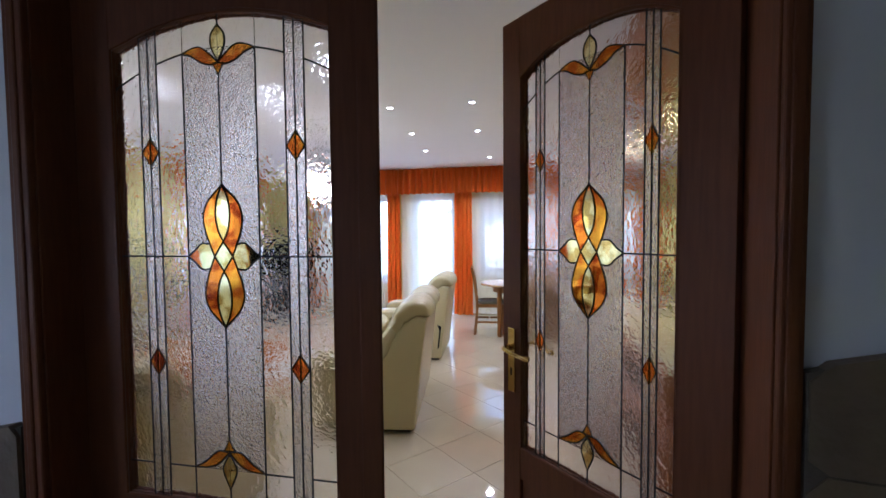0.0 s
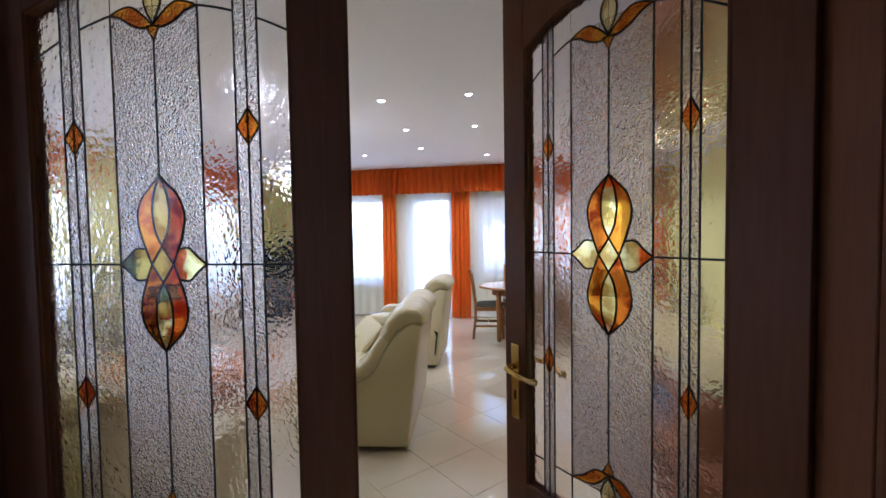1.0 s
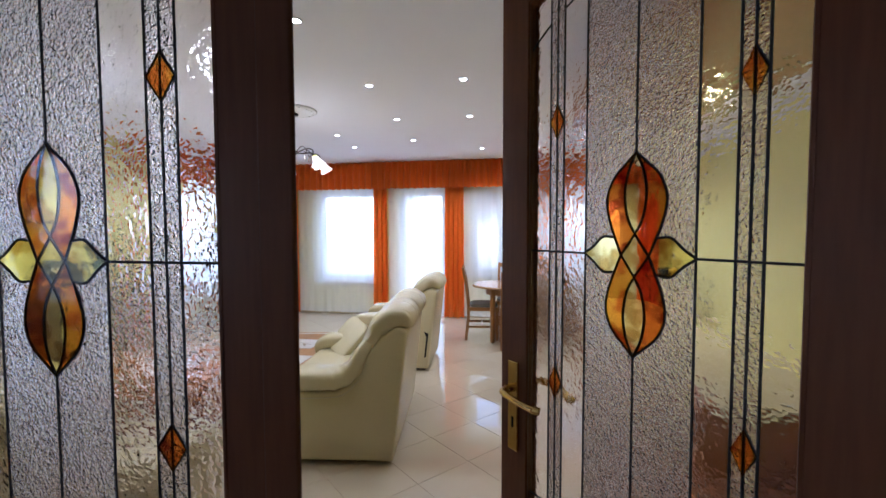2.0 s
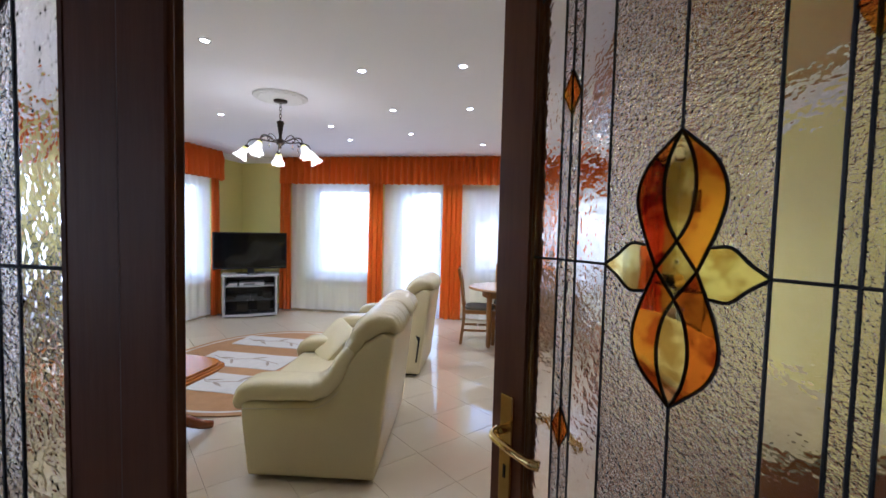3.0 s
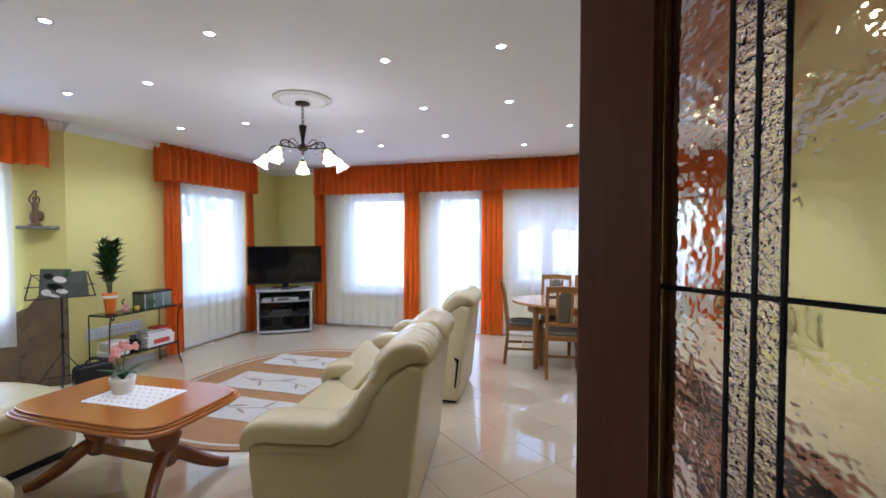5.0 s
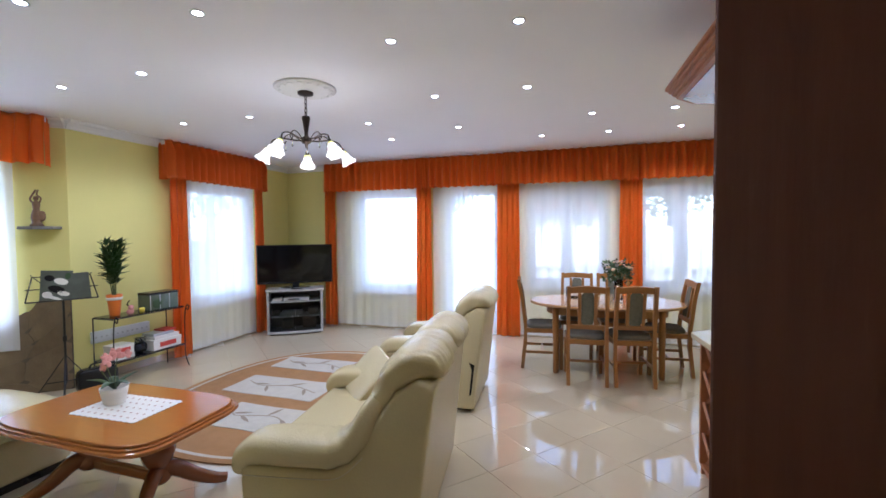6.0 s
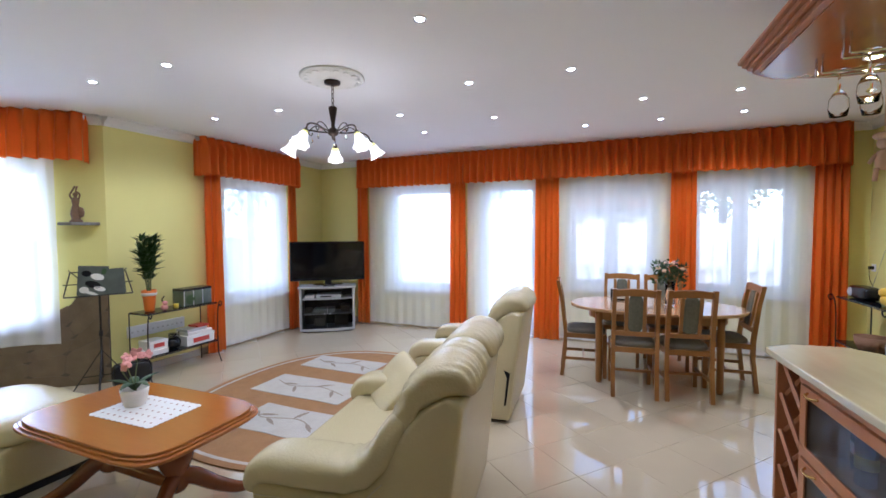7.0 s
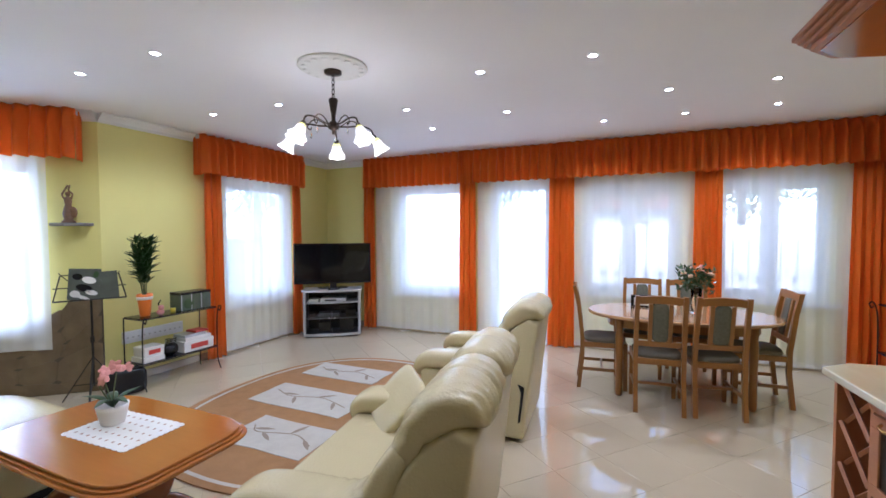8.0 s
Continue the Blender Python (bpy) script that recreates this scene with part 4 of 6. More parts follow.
for name, k, z0, z1, r in (("tabletop", 0.955, 0.499, 0.515, 0.006), ("top_moulding", 0.975, 0.487, 0.499, 0.004), ("edge_moulding", 1.0, 0.470, 0.487, 0.007), ("lower_moulding", 0.972, 0.456, 0.470, 0.005)):
    ring = [(x - math.copysign(0.585 * (1 - k), x), y - math.copysign(0.585 * (1 - k), y)) for x, y in top]
    part(name, moved(prism(ring, z1 - z0, "z", r, 3), Matrix.Translation((0, 0, z0))), TABLEWOOD, ct)
part("apron", moved(prism([(x * 0.72, y * 0.6) for x, y in top], 0.05, "z", 0.006), Matrix.Translation((0, 0, 0.415))), TABLEWOOD, ct)
for d in (-1, 1):
    leg = part("pedestal", lathe([(0.05, 0.13), (0.062, 0.15), (0.055, 0.19), (0.04, 0.21), (0.07, 0.25), (0.088, 0.31), (0.075, 0.35), (0.05, 0.37), (0.065, 0.39), (0.075, 0.42)], 24, at=pose(d * 0.27, 0, 0)), TABLEDARK, ct, smooth=True)
    for e in (-1, 1):
        pts = spline([(d * 0.27, 0, 0.19), (d * 0.31, e * 0.07, 0.18), (d * 0.36, e * 0.16, 0.10), (d * 0.42, e * 0.24, 0.045), (d * 0.46, e * 0.29, 0.03)], 5)
        part("foot", tube(pts, [0.042 - 0.020 * i / (len(pts) - 1) for i in range(len(pts))], 10, flat=1.25), TABLEDARK, ct, smooth=True)
part("stretcher", box(-0.25, -0.022, 0.13, 0.25, 0.022, 0.19, 0.012), TABLEDARK, ct)
doily = thing("doily", "white scalloped crochet doily on the coffee table", "doily", pose(0.05, 0.67, 0.5155, 0, 0, 2))
edge = []
for (x0, y0), (x1, y1) in (((-1, -1), (1, -1)), ((1, -1), (1, 1)), ((1, 1), (-1, 1)), ((-1, 1), (-1, -1))):
    for i in range(44):
        t = i / 44
        bulge = 0.008 * abs(math.sin(math.pi * 11 * t))
        nx, ny = (y1 - y0) / 2, -(x1 - x0) / 2
        edge.append(((x0 + (x1 - x0) * t) * 0.235 + nx * bulge, (y0 + (y1 - y0) * t) * 0.15 + ny * bulge))
part("cloth", prism(edge, 0.002, "z"), LACE, doily)
for i in range(9):
    for j in range(5):
        part("eyelet", moved(prism(oval(0.0045, 0.008, 8, 2), 0.0012, "z"), pose(-0.19 + 0.0475 * i, -0.11 + 0.055 * j, 0.0016)), TABLEWOOD, doily)

orchid = thing("orchid", "pink orchid in a white ceramic pot", "potted plant", pose(-0.08, 0.69, 0.5175))
part("pot", lathe([(0, 0), (0.048, 0), (0.055, 0.01), (0.068, 0.075), (0.072, 0.1), (0.066, 0.1), (0.06, 0.085), (0, 0.085)], 24), WHITEPOT, orchid, smooth=True)
for k in range(5):
    a = k * 1.3
    pts = spline([(0, 0, 0.085), (0.05 * math.cos(a), 0.05 * math.sin(a), 0.14), (0.13 * math.cos(a), 0.13 * math.sin(a), 0.13 + 0.03 * (k % 2))], 5)
    part("leaf", tube(pts, [0.006, 0.014, 0.02, 0.024, 0.025, 0.024, 0.022, 0.019, 0.014, 0.008, 0.002], 8, flat=0.15), LEAF, orchid, smooth=True)
rnd = random.Random(5)
for k, tip in enumerate(((-0.06, -0.03, 0.20), (-0.02, 0.04, 0.28), (-0.04, -0.02, 0.25))):
    pts = spline([(0.01 * k, 0, 0.08), (tip[0] * 0.3, tip[1] * 0.3, tip[2] * 0.6), tip], 5)
    part("stem", tube(pts, 0.003, 6), STEMG, orchid)
    for f in range(3):
        cx, cy, cz = tip[0] + rnd.uniform(-0.035, 0.035), tip[1] + rnd.uniform(-0.03, 0.03), tip[2] + rnd.uniform(-0.02, 0.03)
        b = bmesh.new()
        for j in range(5):
            a = 2 * math.pi * j / 5 + rnd.random()
            join(b, moved(puff(0.016, 0, 0, 0.034, 0.024, 0.007, 2.2, 4), pose(cx, cy, cz, 70 + rnd.uniform(-20, 20), rnd.uniform(-30, 30), 40 * k) @ pose(0, 0, 0, 0, 0, math.degrees(a))))
        part("flower", b, PINK, orchid, smooth=True)

# ---- dining set ----
dt = thing("dining_table", "oval honey oak dining table", "dining table", pose(2.82, 3.88, 0, 0, 0, 3))
part("tabletop", moved(prism(oval(0.80, 0.50, 64, 2.2), 0.03, "z", 0.010, 3), Matrix.Translation((0, 0, 0.72))), SHEENOAK, dt, "oak top paled for the sky's reflection")
part("apron", moved(prism(oval(0.62, 0.36, 40, 3.0), 0.09, "z"), Matrix.Translation((0, 0, 0.63))), OAK, dt)
for x in (-1, 1):
    for y in (-1, 1):
        part("leg", lathe([(0.026, 0), (0.032, 0.03), (0.03, 0.3), (0.036, 0.55), (0.03, 0.6), (0.036, 0.66), (0.036, 0.72)], 14, at=pose(x * 0.52, y * 0.27, 0)), OAK, dt, smooth=True)


def dining_chair():
    c = thing("dining_chair", "honey oak dining chair with grey upholstered seat", "chair", group="chairs round the table")
    part("seat_frame", box(-0.22, -0.21, 0.40, 0.22, 0.22, 0.45, 0.006), OAK, c)
    part("seat", puff(0, 0.01, 0.465, 0.42, 0.40, 0.07, 4, 8), FABRIC, c, "grey green woven seat pad", smooth=True)
    for d in (-1, 1):
        part("front_leg", box(d * 0.2 - 0.02, 0.18, 0, d * 0.2 + 0.02, 0.22, 0.42, 0.005), OAK, c)
        pts = [(d * 0.205, -0.24, 0.0), (d * 0.205, -0.205, 0.3), (d * 0.205, -0.205, 0.48), (d * 0.203, -0.245, 0.80), (d * 0.2, -0.285, 0.985)]
        b = bmesh.new()
        rings = []
        for x, y, z in pts:
            rings.append([b.verts.new((x + u * 0.02, y + v * 0.019, z)) for u, v in ((-1, -1), (1, -1), (1, 1), (-1, 1))])
        for a, e in zip(rings, rings[1:]):
            for k in range(4):
                b.faces.new((a[k], a[(k + 1) % 4], e[(k + 1) % 4], e[k]))
        b.faces.new(rings[0]), b.faces.new(rings[-1])
        bmesh.ops.recalc_face_normals(b, faces=b.faces)
        part("back_post", b, OAK, c)
        part("side_stretcher", box(d * 0.2 - 0.011, -0.21, 0.17, d * 0.2 + 0.011, 0.2, 0.20, 0.003), OAK, c)
    part("cross_stretcher", box(-0.19, -0.02, 0.172, 0.19, 0.004, 0.198, 0.003), OAK, c)
    back = pose(0, -0.250, 0.82, 10)
    crown = [(-0.185, 0.10)] + [(u, 0.155 + 0.016 * math.cos(u * 8)) for u in span(-0.185, 0.185, 8)] + [(0.185, 0.10)] + [(u, 0.095 + 0.012 * math.cos(u * 8)) for u in reversed(span(-0.17, 0.17, 6))]
    part("crest_rail", moved(prism(crown, 0.024, "y"), back @ pose(0, -0.012, 0)), OAK, c)
    part("lower_rail", moved(box(-0.185, -0.011, -0.27, 0.185, 0.011, -0.225, 0.004), back), OAK, c)
    for d in (-1, 1):
        part("splat_stile", moved(box(d * 0.085 - 0.018, -0.011, -0.225, d * 0.085 + 0.018, 0.011, 0.10, 0.003), back), OAK, c)
    pad = part("back_pad", moved(puff(0, 0, -0.06, 0.136, 0.034, 0.325, 6, 8), back), PATTERN, c, "patterned dark back pad", smooth=True)
    return c


first = dining_chair()
first.matrix_basis = pose(2.61, 3.48, 0, 0, 0, 5) @ Matrix.Diagonal((0.88, 0.95, 1, 1))
for x, y, a in ((3.03, 3.55, 0), (2.16, 3.86, -84), (3.43, 3.96, 94), (2.52, 4.38, 178), (2.98, 4.40, 184)):
    copy_thing(first, pose(x, y, 0, 0, 0, a if a else 10))

vase = thing("flower_vase", "clear glass vase with peach roses and leaves", "vase", pose(2.96, 3.88, 0.7505) @ Matrix.Scale(1.25, 4))
part("vase", lathe([(0, 0), (0.035, 0), (0.04, 0.01), (0.032, 0.08), (0.04, 0.2), (0.036, 0.2), (0.028, 0.08), (0.03, 0.015), (0, 0.015)], 20), CLEAR, vase, smooth=True)
rnd = random.Random(11)
for k in range(9):
    a, r = k * 2.4, 0.03 + 0.085 * math.sqrt(k / 9)
    tip = (r * math.cos(a), r * math.sin(a), 0.38 - 0.9 * r + rnd.uniform(-0.03, 0.03))
    part("stem", tube(spline([(0, 0, 0.02), (tip[0] * 0.3, tip[1] * 0.3, 0.2), tip], 4), 0.0028, 5), STEMG, vase)
    b = puff(*tip, 0.026, 0.026, 0.024, 2.4, 5)
    for j in range(5):
        q = 2 * math.pi * j / 5
        join(b, puff(tip[0] + 0.010 * math.cos(q), tip[1] + 0.010 * math.sin(q), tip[2] - 0.003, 0.02, 0.02, 0.02, 2.2, 4))
    part("rose", b, PEACH if k % 3 else PINK, vase, smooth=True)
b = bmesh.new()
for k in range(240):
    a, r = rnd.uniform(0, 6.28), 0.12 * math.sqrt(rnd.random())
    m = pose(r * math.cos(a), r * math.sin(a), 0.2 + 0.17 * rnd.random() - 0.3 * r, rnd.uniform(-60, 60), rnd.uniform(-60, 60), rnd.uniform(0, 360))
    vs = [b.verts.new(m @ Vector(p)) for p in ((0, 0, 0), (0.02, 0.012, 0.004), (0.05, 0, 0), (0.02, -0.012, 0.004))]
    b.faces.new(vs)
part("foliage", b, LEAF, vase)
note = thing("napkin_holder", "dark framed card standing on the dining table", "card holder", pose(2.52, 4.08, 0.7505, 0, 0, 8))
part("holder", box(-0.11, -0.025, 0, 0.11, 0.025, 0.12, 0.006), BLACK, note)
part("card", box(-0.085, -0.029, 0.02, 0.085, -0.024, 0.10, 0.002), PAPER, note)

# ---- television corner ----
tvs = thing("tv_stand", "silver television stand with smoked glass shelves", "tv stand", pose(-1.64, 4.49, 0, 0, 0, 34))
front = lambda w, d: [(-w, d), (-w, -d)] + [(u, -d - 0.05 * (1 - (u / w) ** 2)) for u in span(-w, w, 10)][1:-1] + [(w, -d), (w, d)]
part("base", moved(prism(front(0.40, 0.19), 0.035, "z", 0.006), Matrix.Translation((0, 0, 0.02))), SILVER, tvs)
part("top", moved(prism(front(0.42, 0.20), 0.03, "z", 0.006), Matrix.Translation((0, 0, 0.655))), SILVER, tvs)
part("plinth", box(-0.36, -0.17, 0, 0.36, 0.17, 0.02), BLACK, tvs)
for d in (-1, 1):
    part("side_post", box(d * 0.385 - 0.018, -0.19, 0.055, d * 0.385 + 0.018, 0.17, 0.655, 0.01), SILVER, tvs)
part("back", box(-0.37, 0.16, 0.055, 0.37, 0.175, 0.655), BLACK, tvs)
part("shelf", moved(prism(front(0.367, 0.165), 0.014, "z"), Matrix.Translation((0, 0, 0.49))), SILVER, tvs)
part("inner_shelf", box(-0.36, -0.185, 0.262, 0.36, 0.155, 0.278), SILVER, tvs)
for x, z, w, h in ((-0.12, 0.0755, 0.16, 0.12), (0.2, 0.0755, 0.2, 0.15), (-0.29, 0.279, 0.10, 0.05), (0.26, 0.279, 0.14, 0.09)):
    part("stored_box", box(x - w / 2, -0.10, z, x + w / 2, 0.12, z + h, 0.004), FABRIC, tvs)
for d in (-1, 1):
    door = part("glass_door", moved(prism([(0, 0.06), (0.355, 0.06), (0.355, 0.485), (0, 0.485)], 0.006, "y"), pose(0.003 if d > 0 else -0.358, -0.205, 0)), SMOKE, tvs, "smoked glass door")
    part("handle", lathe([(0.012, 0), (0.012, 0.012)], 12, at=pose(d * 0.04, -0.206, 0.28, 90)), SILVER, door)
deck = thing("disc_player", "silver disc player on the stand shelf", "disc player", pose(-1.64, 4.49, 0.5045, 0, 0, 34))
part("case", box(-0.16, -0.17, 0.004, 0.20, 0.10, 0.052, 0.004), SILVER, deck)
part("display", box(-0.10, -0.1735, 0.018, 0.06, -0.168, 0.038), BLACK, deck)
for k in range(4):
    part("foot", box(-0.14 + 0.3 * (k % 2), -0.15 + 0.2 * (k // 2), 0, -0.12 + 0.3 * (k % 2), -0.13 + 0.2 * (k // 2), 0.005), BLACK, deck)
deck2 = thing("set_top_box", "black set top box under the shelf", "set top box", pose(-1.64, 4.49, 0.283, 0, 0, 34))
part("case", box(-0.2, -0.10, 0, 0.1, 0.10, 0.05, 0.004), SILVER, deck2)
stack = thing("disc_case", "stack of disc cases on the stand shelf", "disc cases", pose(-1.64, 4.49, 0.5045, 0, 0, 34))
for k in range(3):
    part("case", box(-0.33 + 0.006 * k, -0.15, 0.016 * k, -0.20 + 0.006 * k, 0.03, 0.016 * k + 0.014, 0.001), PAPER if k % 2 else SILVER, stack)
tv = thing("television", "black flat screen television, switched off", "television", pose(-1.67, 4.54, 0.6855, 0, 0, 37.5))
part("foot", moved(prism(oval(0.22, 0.11, 32, 2.4), 0.014, "z", 0.004), Matrix.Translation((0, 0, 0))), BLACK, tv)
part("neck", box(-0.05, -0.02, 0.014, 0.05, 0.03, 0.10, 0.006), BLACK, tv)
part("cabinet", box(-0.555, -0.02, 0.065, 0.555, 0.035, 0.665, 0.01), BLACK, tv)
part("screen", box(-0.535, -0.0225, 0.095, 0.535, -0.018, 0.648, 0.001), SCREEN, tv, "dark glossy screen")
part("rear_shell", puff(0, 0.05, 0.37, 0.8, 0.07, 0.42, 4, 8), BLACK, tv, smooth=True)
rem = thing("remote_control", "black remote control on the television stand", "remote control", pose(-1.52, 4.36, 0.6855, 0, 0, 50))
part("body", box(-0.08, -0.02, 0, 0.08, 0.02, 0.018, 0.005), BLACK, rem)
part("keys", box(-0.05, -0.013, 0.016, 0.06, 0.013, 0.0195, 0.001), SILVER, rem)


# ---- wrought iron racks ----
def iron_rack(length, depth, z_low, z_top, at, label, group="iron racks"):
    """Two glass shelves along x, back at y 0, front towards -y, with curling front legs."""
    r = thing("shelf_rack", label, "shelf rack", at, group)
    for x in (0, length):
        part("front_leg", tube(spline([(x, -depth - 0.05, 0), (x, -depth - 0.005, 0.12), (x, -depth, z_top * 0.55), (x, -depth - 0.01, z_top - 0.08), (x, -depth - 0.04, z_top + 0.02), (x, -depth - 0.07, z_top + 0.01), (x, -depth - 0.055, z_top - 0.03), (x, -depth - 0.035, z_top - 0.015)], 5), 0.006, 7), IRON, r, smooth=True)
        part("rear_leg", tube([(x, 0, 0), (x, 0, z_top)], 0.006, 7), IRON, r)
        for z in (z_low, z_top):
            part("side_bar", tube([(x, 0, z), (x, -depth, z)], 0.005, 6), IRON, r)
    for z in (z_low, z_top):
        for y in (0, -depth):
            part("long_bar", tube([(0, y, z), (length, y, z)], 0.005, 6), IRON, r)
        part("glass_shelf", box(0.004, -depth + 0.004, z + 0.005, length - 0.004, -0.004, z + 0.012, 0.001), DARKGLASS, r)
    return r


RK = pose(WX + 0.13, 1.90, 0, 0, 0, 90)
iron_rack(0.80, 0.28, 0.24, 0.68, RK, "black wrought iron rack with glass shelves")
RT, RL = 0.693, 0.253


def boxed(name, label, category, at, size, material, strip=None, lid=0.0):
    t = thing(name, label, category, at)
    part("carton", box(-size[0] / 2, -size[1] / 2, 0, size[0] / 2, size[1] / 2, size[2], 0.003), material, t)
    if strip:
        part("print", box(-size[0] * 0.28, -size[1] / 2 - 0.0025, size[2] * 0.25, size[0] * 0.3, -size[1] / 2 + 0.002, size[2] * 0.72), strip, t)
    if lid:
        part("lid", box(-size[0] / 2 - 0.003, -size[1] / 2 - 0.003, size[2] * 0.7, size[0] / 2 + 0.003, size[1] / 2 + 0.003, size[2] + 0.003, 0.003), material, t)
    return t


for x, z, s, m, st, lab in ((0.13, 0, (0.2, 0.2, 0.05), PAPER, None, "flat white cardboard box"), (0.14, 0.0505, (0.19, 0.17, 0.09), PAPER, REDP, "white cardboard box with a red print"),
                            (0.60, 0, (0.34, 0.22, 0.11), PAPER, REDP, "white appliance carton with red print"), (0.60, 0.1135, (0.3, 0.2, 0.035), PAPER, None, "pile of white papers"),
                            (0.57, 0.149, (0.24, 0.18, 0.03), SILVER, None, "grey box file on the papers"), (0.66, 0.1795, (0.15, 0.16, 0.02), REDP, None, "red paperback book on a grey file")):
    boxed("storage_box", lab, "box", RK @ pose(x, -0.15, RL + z), s, m, st, 0.04 if s[2] > 0.08 else 0)
phone = thing("game_controller", "black controller with coiled cable on the lower shelf", "controller", RK @ pose(0.34, -0.16, RL))
part("body", puff(0, 0, 0.06, 0.15, 0.12, 0.12, 2.8, 8), BLACK, phone, smooth=True)
part("cable", tube([(0.05 * math.cos(t * 0.7), 0.05 * math.sin(t * 0.7) - 0.02, 0.12 + 0.002 * t) for t in range(28)], 0.004, 6), BLACK, phone, smooth=True)
tank = thing("aquarium", "small glass tank with dark water plants", "aquarium", RK @ pose(0.60, -0.14, RT))
part("glass_box", box(-0.17, -0.09, 0, 0.17, 0.09, 0.18, 0.002), mat("green_tank_glass", (0.13, 0.17, 0.12), 0.08, grain=0.6, scale=14, dark=0.3), tank)
part("hood", box(-0.172, -0.092, 0.165, 0.172, 0.092, 0.19, 0.004), BLACK, tank)
for k in range(3):
    part("divider", box(-0.172 + 0.112 * k, -0.0935, 0.005, -0.164 + 0.112 * k, -0.0895, 0.165), SILVER, tank)
part("water_plant", puff(-0.09, -0.088, 0.07, 0.12, 0.012, 0.11, 2.5, 6, 0.01), LEAF, tank, smooth=True)
candle = thing("candle", "yellow candle in a low glass", "candle", RK @ pose(0.36, -0.2, RT))
part("wax", lathe([(0, 0), (0.024, 0), (0.026, 0.045), (0, 0.047)], 16), mat("yellow_wax", (0.75, 0.62, 0.06), 0.4, grain=0.1), candle, smooth=True)
piggy = thing("figurine", "small pink ceramic figurine", "figurine", RK @ pose(0.22, -0.22, RT))
part("figure", join(puff(0, 0, 0.03, 0.07, 0.05, 0.06, 2.3, 6), puff(0, -0.01, 0.075, 0.05, 0.045, 0.05, 2.2, 6)), PINK, piggy, smooth=True)
bottle = thing("ornament", "tiny dark metal ornament beside the pot", "ornament", RK @ pose(0.29, -0.1, RT))
part("figure", tube(spline([(0, 0, 0), (0.02, 0, 0.05), (-0.015, 0, 0.09), (0.012, 0, 0.13)], 5), 0.006, 6), BLACK, bottle, smooth=True)

palm = thing("palm_plant", "green leafy plant in an orange ceramic pot", "potted plant", RK @ pose(0.12, -0.14, RT))
part("pot", lathe([(0, 0), (0.042, 0), (0.046, 0.02), (0.06, 0.17), (0.068, 0.19), (0.068, 0.22), (0.058, 0.22), (0.05, 0.19), (0, 0.19)], 24), ORANGEPOT, palm, smooth=True)
part("pot_band", lathe([(0.0635, 0.165), (0.070, 0.17), (0.0705, 0.19), (0.069, 0.195)], 24), PAPER, palm, smooth=True)
rnd = random.Random(3)
for k in range(4):
    pts = spline([(0.01 * (k - 1.5), 0, 0.19), (0.02 * (k - 1.5), 0.01, 0.36), (0.05 * (k - 1.5), 0.02 * (k % 2), 0.56)], 5)
    part("cane", tube(pts, 0.006, 6), STEMG, palm)
b = bmesh.new()
for k in range(330):
    h = rnd.random()
    cane = rnd.randrange(4) - 1.5
    z = 0.32 + 0.42 * h
    a = rnd.uniform(0, 6.28)
    m = pose(0.045 * cane * (0.5 + 0.6 * h), rnd.uniform(-0.015, 0.015), z, 0, 0, math.degrees(a)) @ pose(0, 0, 0, 0, -rnd.uniform(20, 70), 0)
    L = rnd.uniform(0.08, 0.15) * (1.1 - 0.45 * abs(h - 0.5))
    w = L * 0.16
    p = [m @ Vector(q) for q in ((0, 0, 0), (L * 0.4, w, 0.006), (L, 0, -0.014), (L * 0.4, -w, 0.006), (L * 0.45, 0, -0.004))]
    v = [b.verts.new(q) for q in p]
    b.faces.new((v[0], v[4], v[1])), b.faces.new((v[1], v[4], v[2])), b.faces.new((v[2], v[4], v[3])), b.faces.new((v[3], v[4], v[0]))
part("leaves", b, LEAF, palm)
strip = thing("radiator_grille", "white slotted wall strip behind the rack", "wall grille", pose(WX, 1.95, 0.40, 0, 0, 90))
part("body", box(0, -0.03, 0, 0.62, -0.001, 0.12, 0.004), PVC, strip)
for k in range(11):
    part("slot", box(0.03 + 0.054 * k, -0.0325, 0.05, 0.048 + 0.054 * k, -0.029, 0.064), SILVER, strip)

ms = thing("music_stand", "black folding music stand holding photo prints", "music stand", pose(-1.95, 1.55, 0, 0, 0, 62))
part("pole", tube([(0, 0, 0.16), (0, 0, 0.935)], 0.009, 8), IRON, ms)
part("collar", lathe([(0.016, 0.55), (0.016, 0.6)], 12), IRON, ms)
for k in range(3):
    a = 2 * math.pi * k / 3 + 0.4
    part("leg", tube([(0, 0, 0.42), (0.28 * math.cos(a), 0.28 * math.sin(a), 0.012)], 0.008, 6, flat=0.5), IRON, ms)
    part("brace", tube([(0, 0, 0.18), (0.17 * math.cos(a), 0.17 * math.sin(a), 0.16)], 0.005, 6), IRON, ms)
desk = pose(0, 0, 0.93, -9)
for z in (0.0, 0.11, 0.22):
    part("desk_bar", moved(tube([(-0.25 + 0.05 * (z > 0.2), 0, z), (0.25 - 0.05 * (z > 0.2), 0, z)], 0.005, 6), desk), IRON, ms)
for d in (-1, 1):
    part("desk_arm", moved(tube([(0, 0, 0), (d * 0.21, 0, 0.24)], 0.004, 6), desk), IRON, ms)
    part("desk_side", moved(tube([(d * 0.25, 0, 0), (d * 0.2, 0, 0.22)], 0.005, 6), desk), IRON, ms)
part("ledge", moved(box(-0.25, -0.05, -0.008, 0.25, 0.0, 0.0, 0.002), desk), IRON, ms)
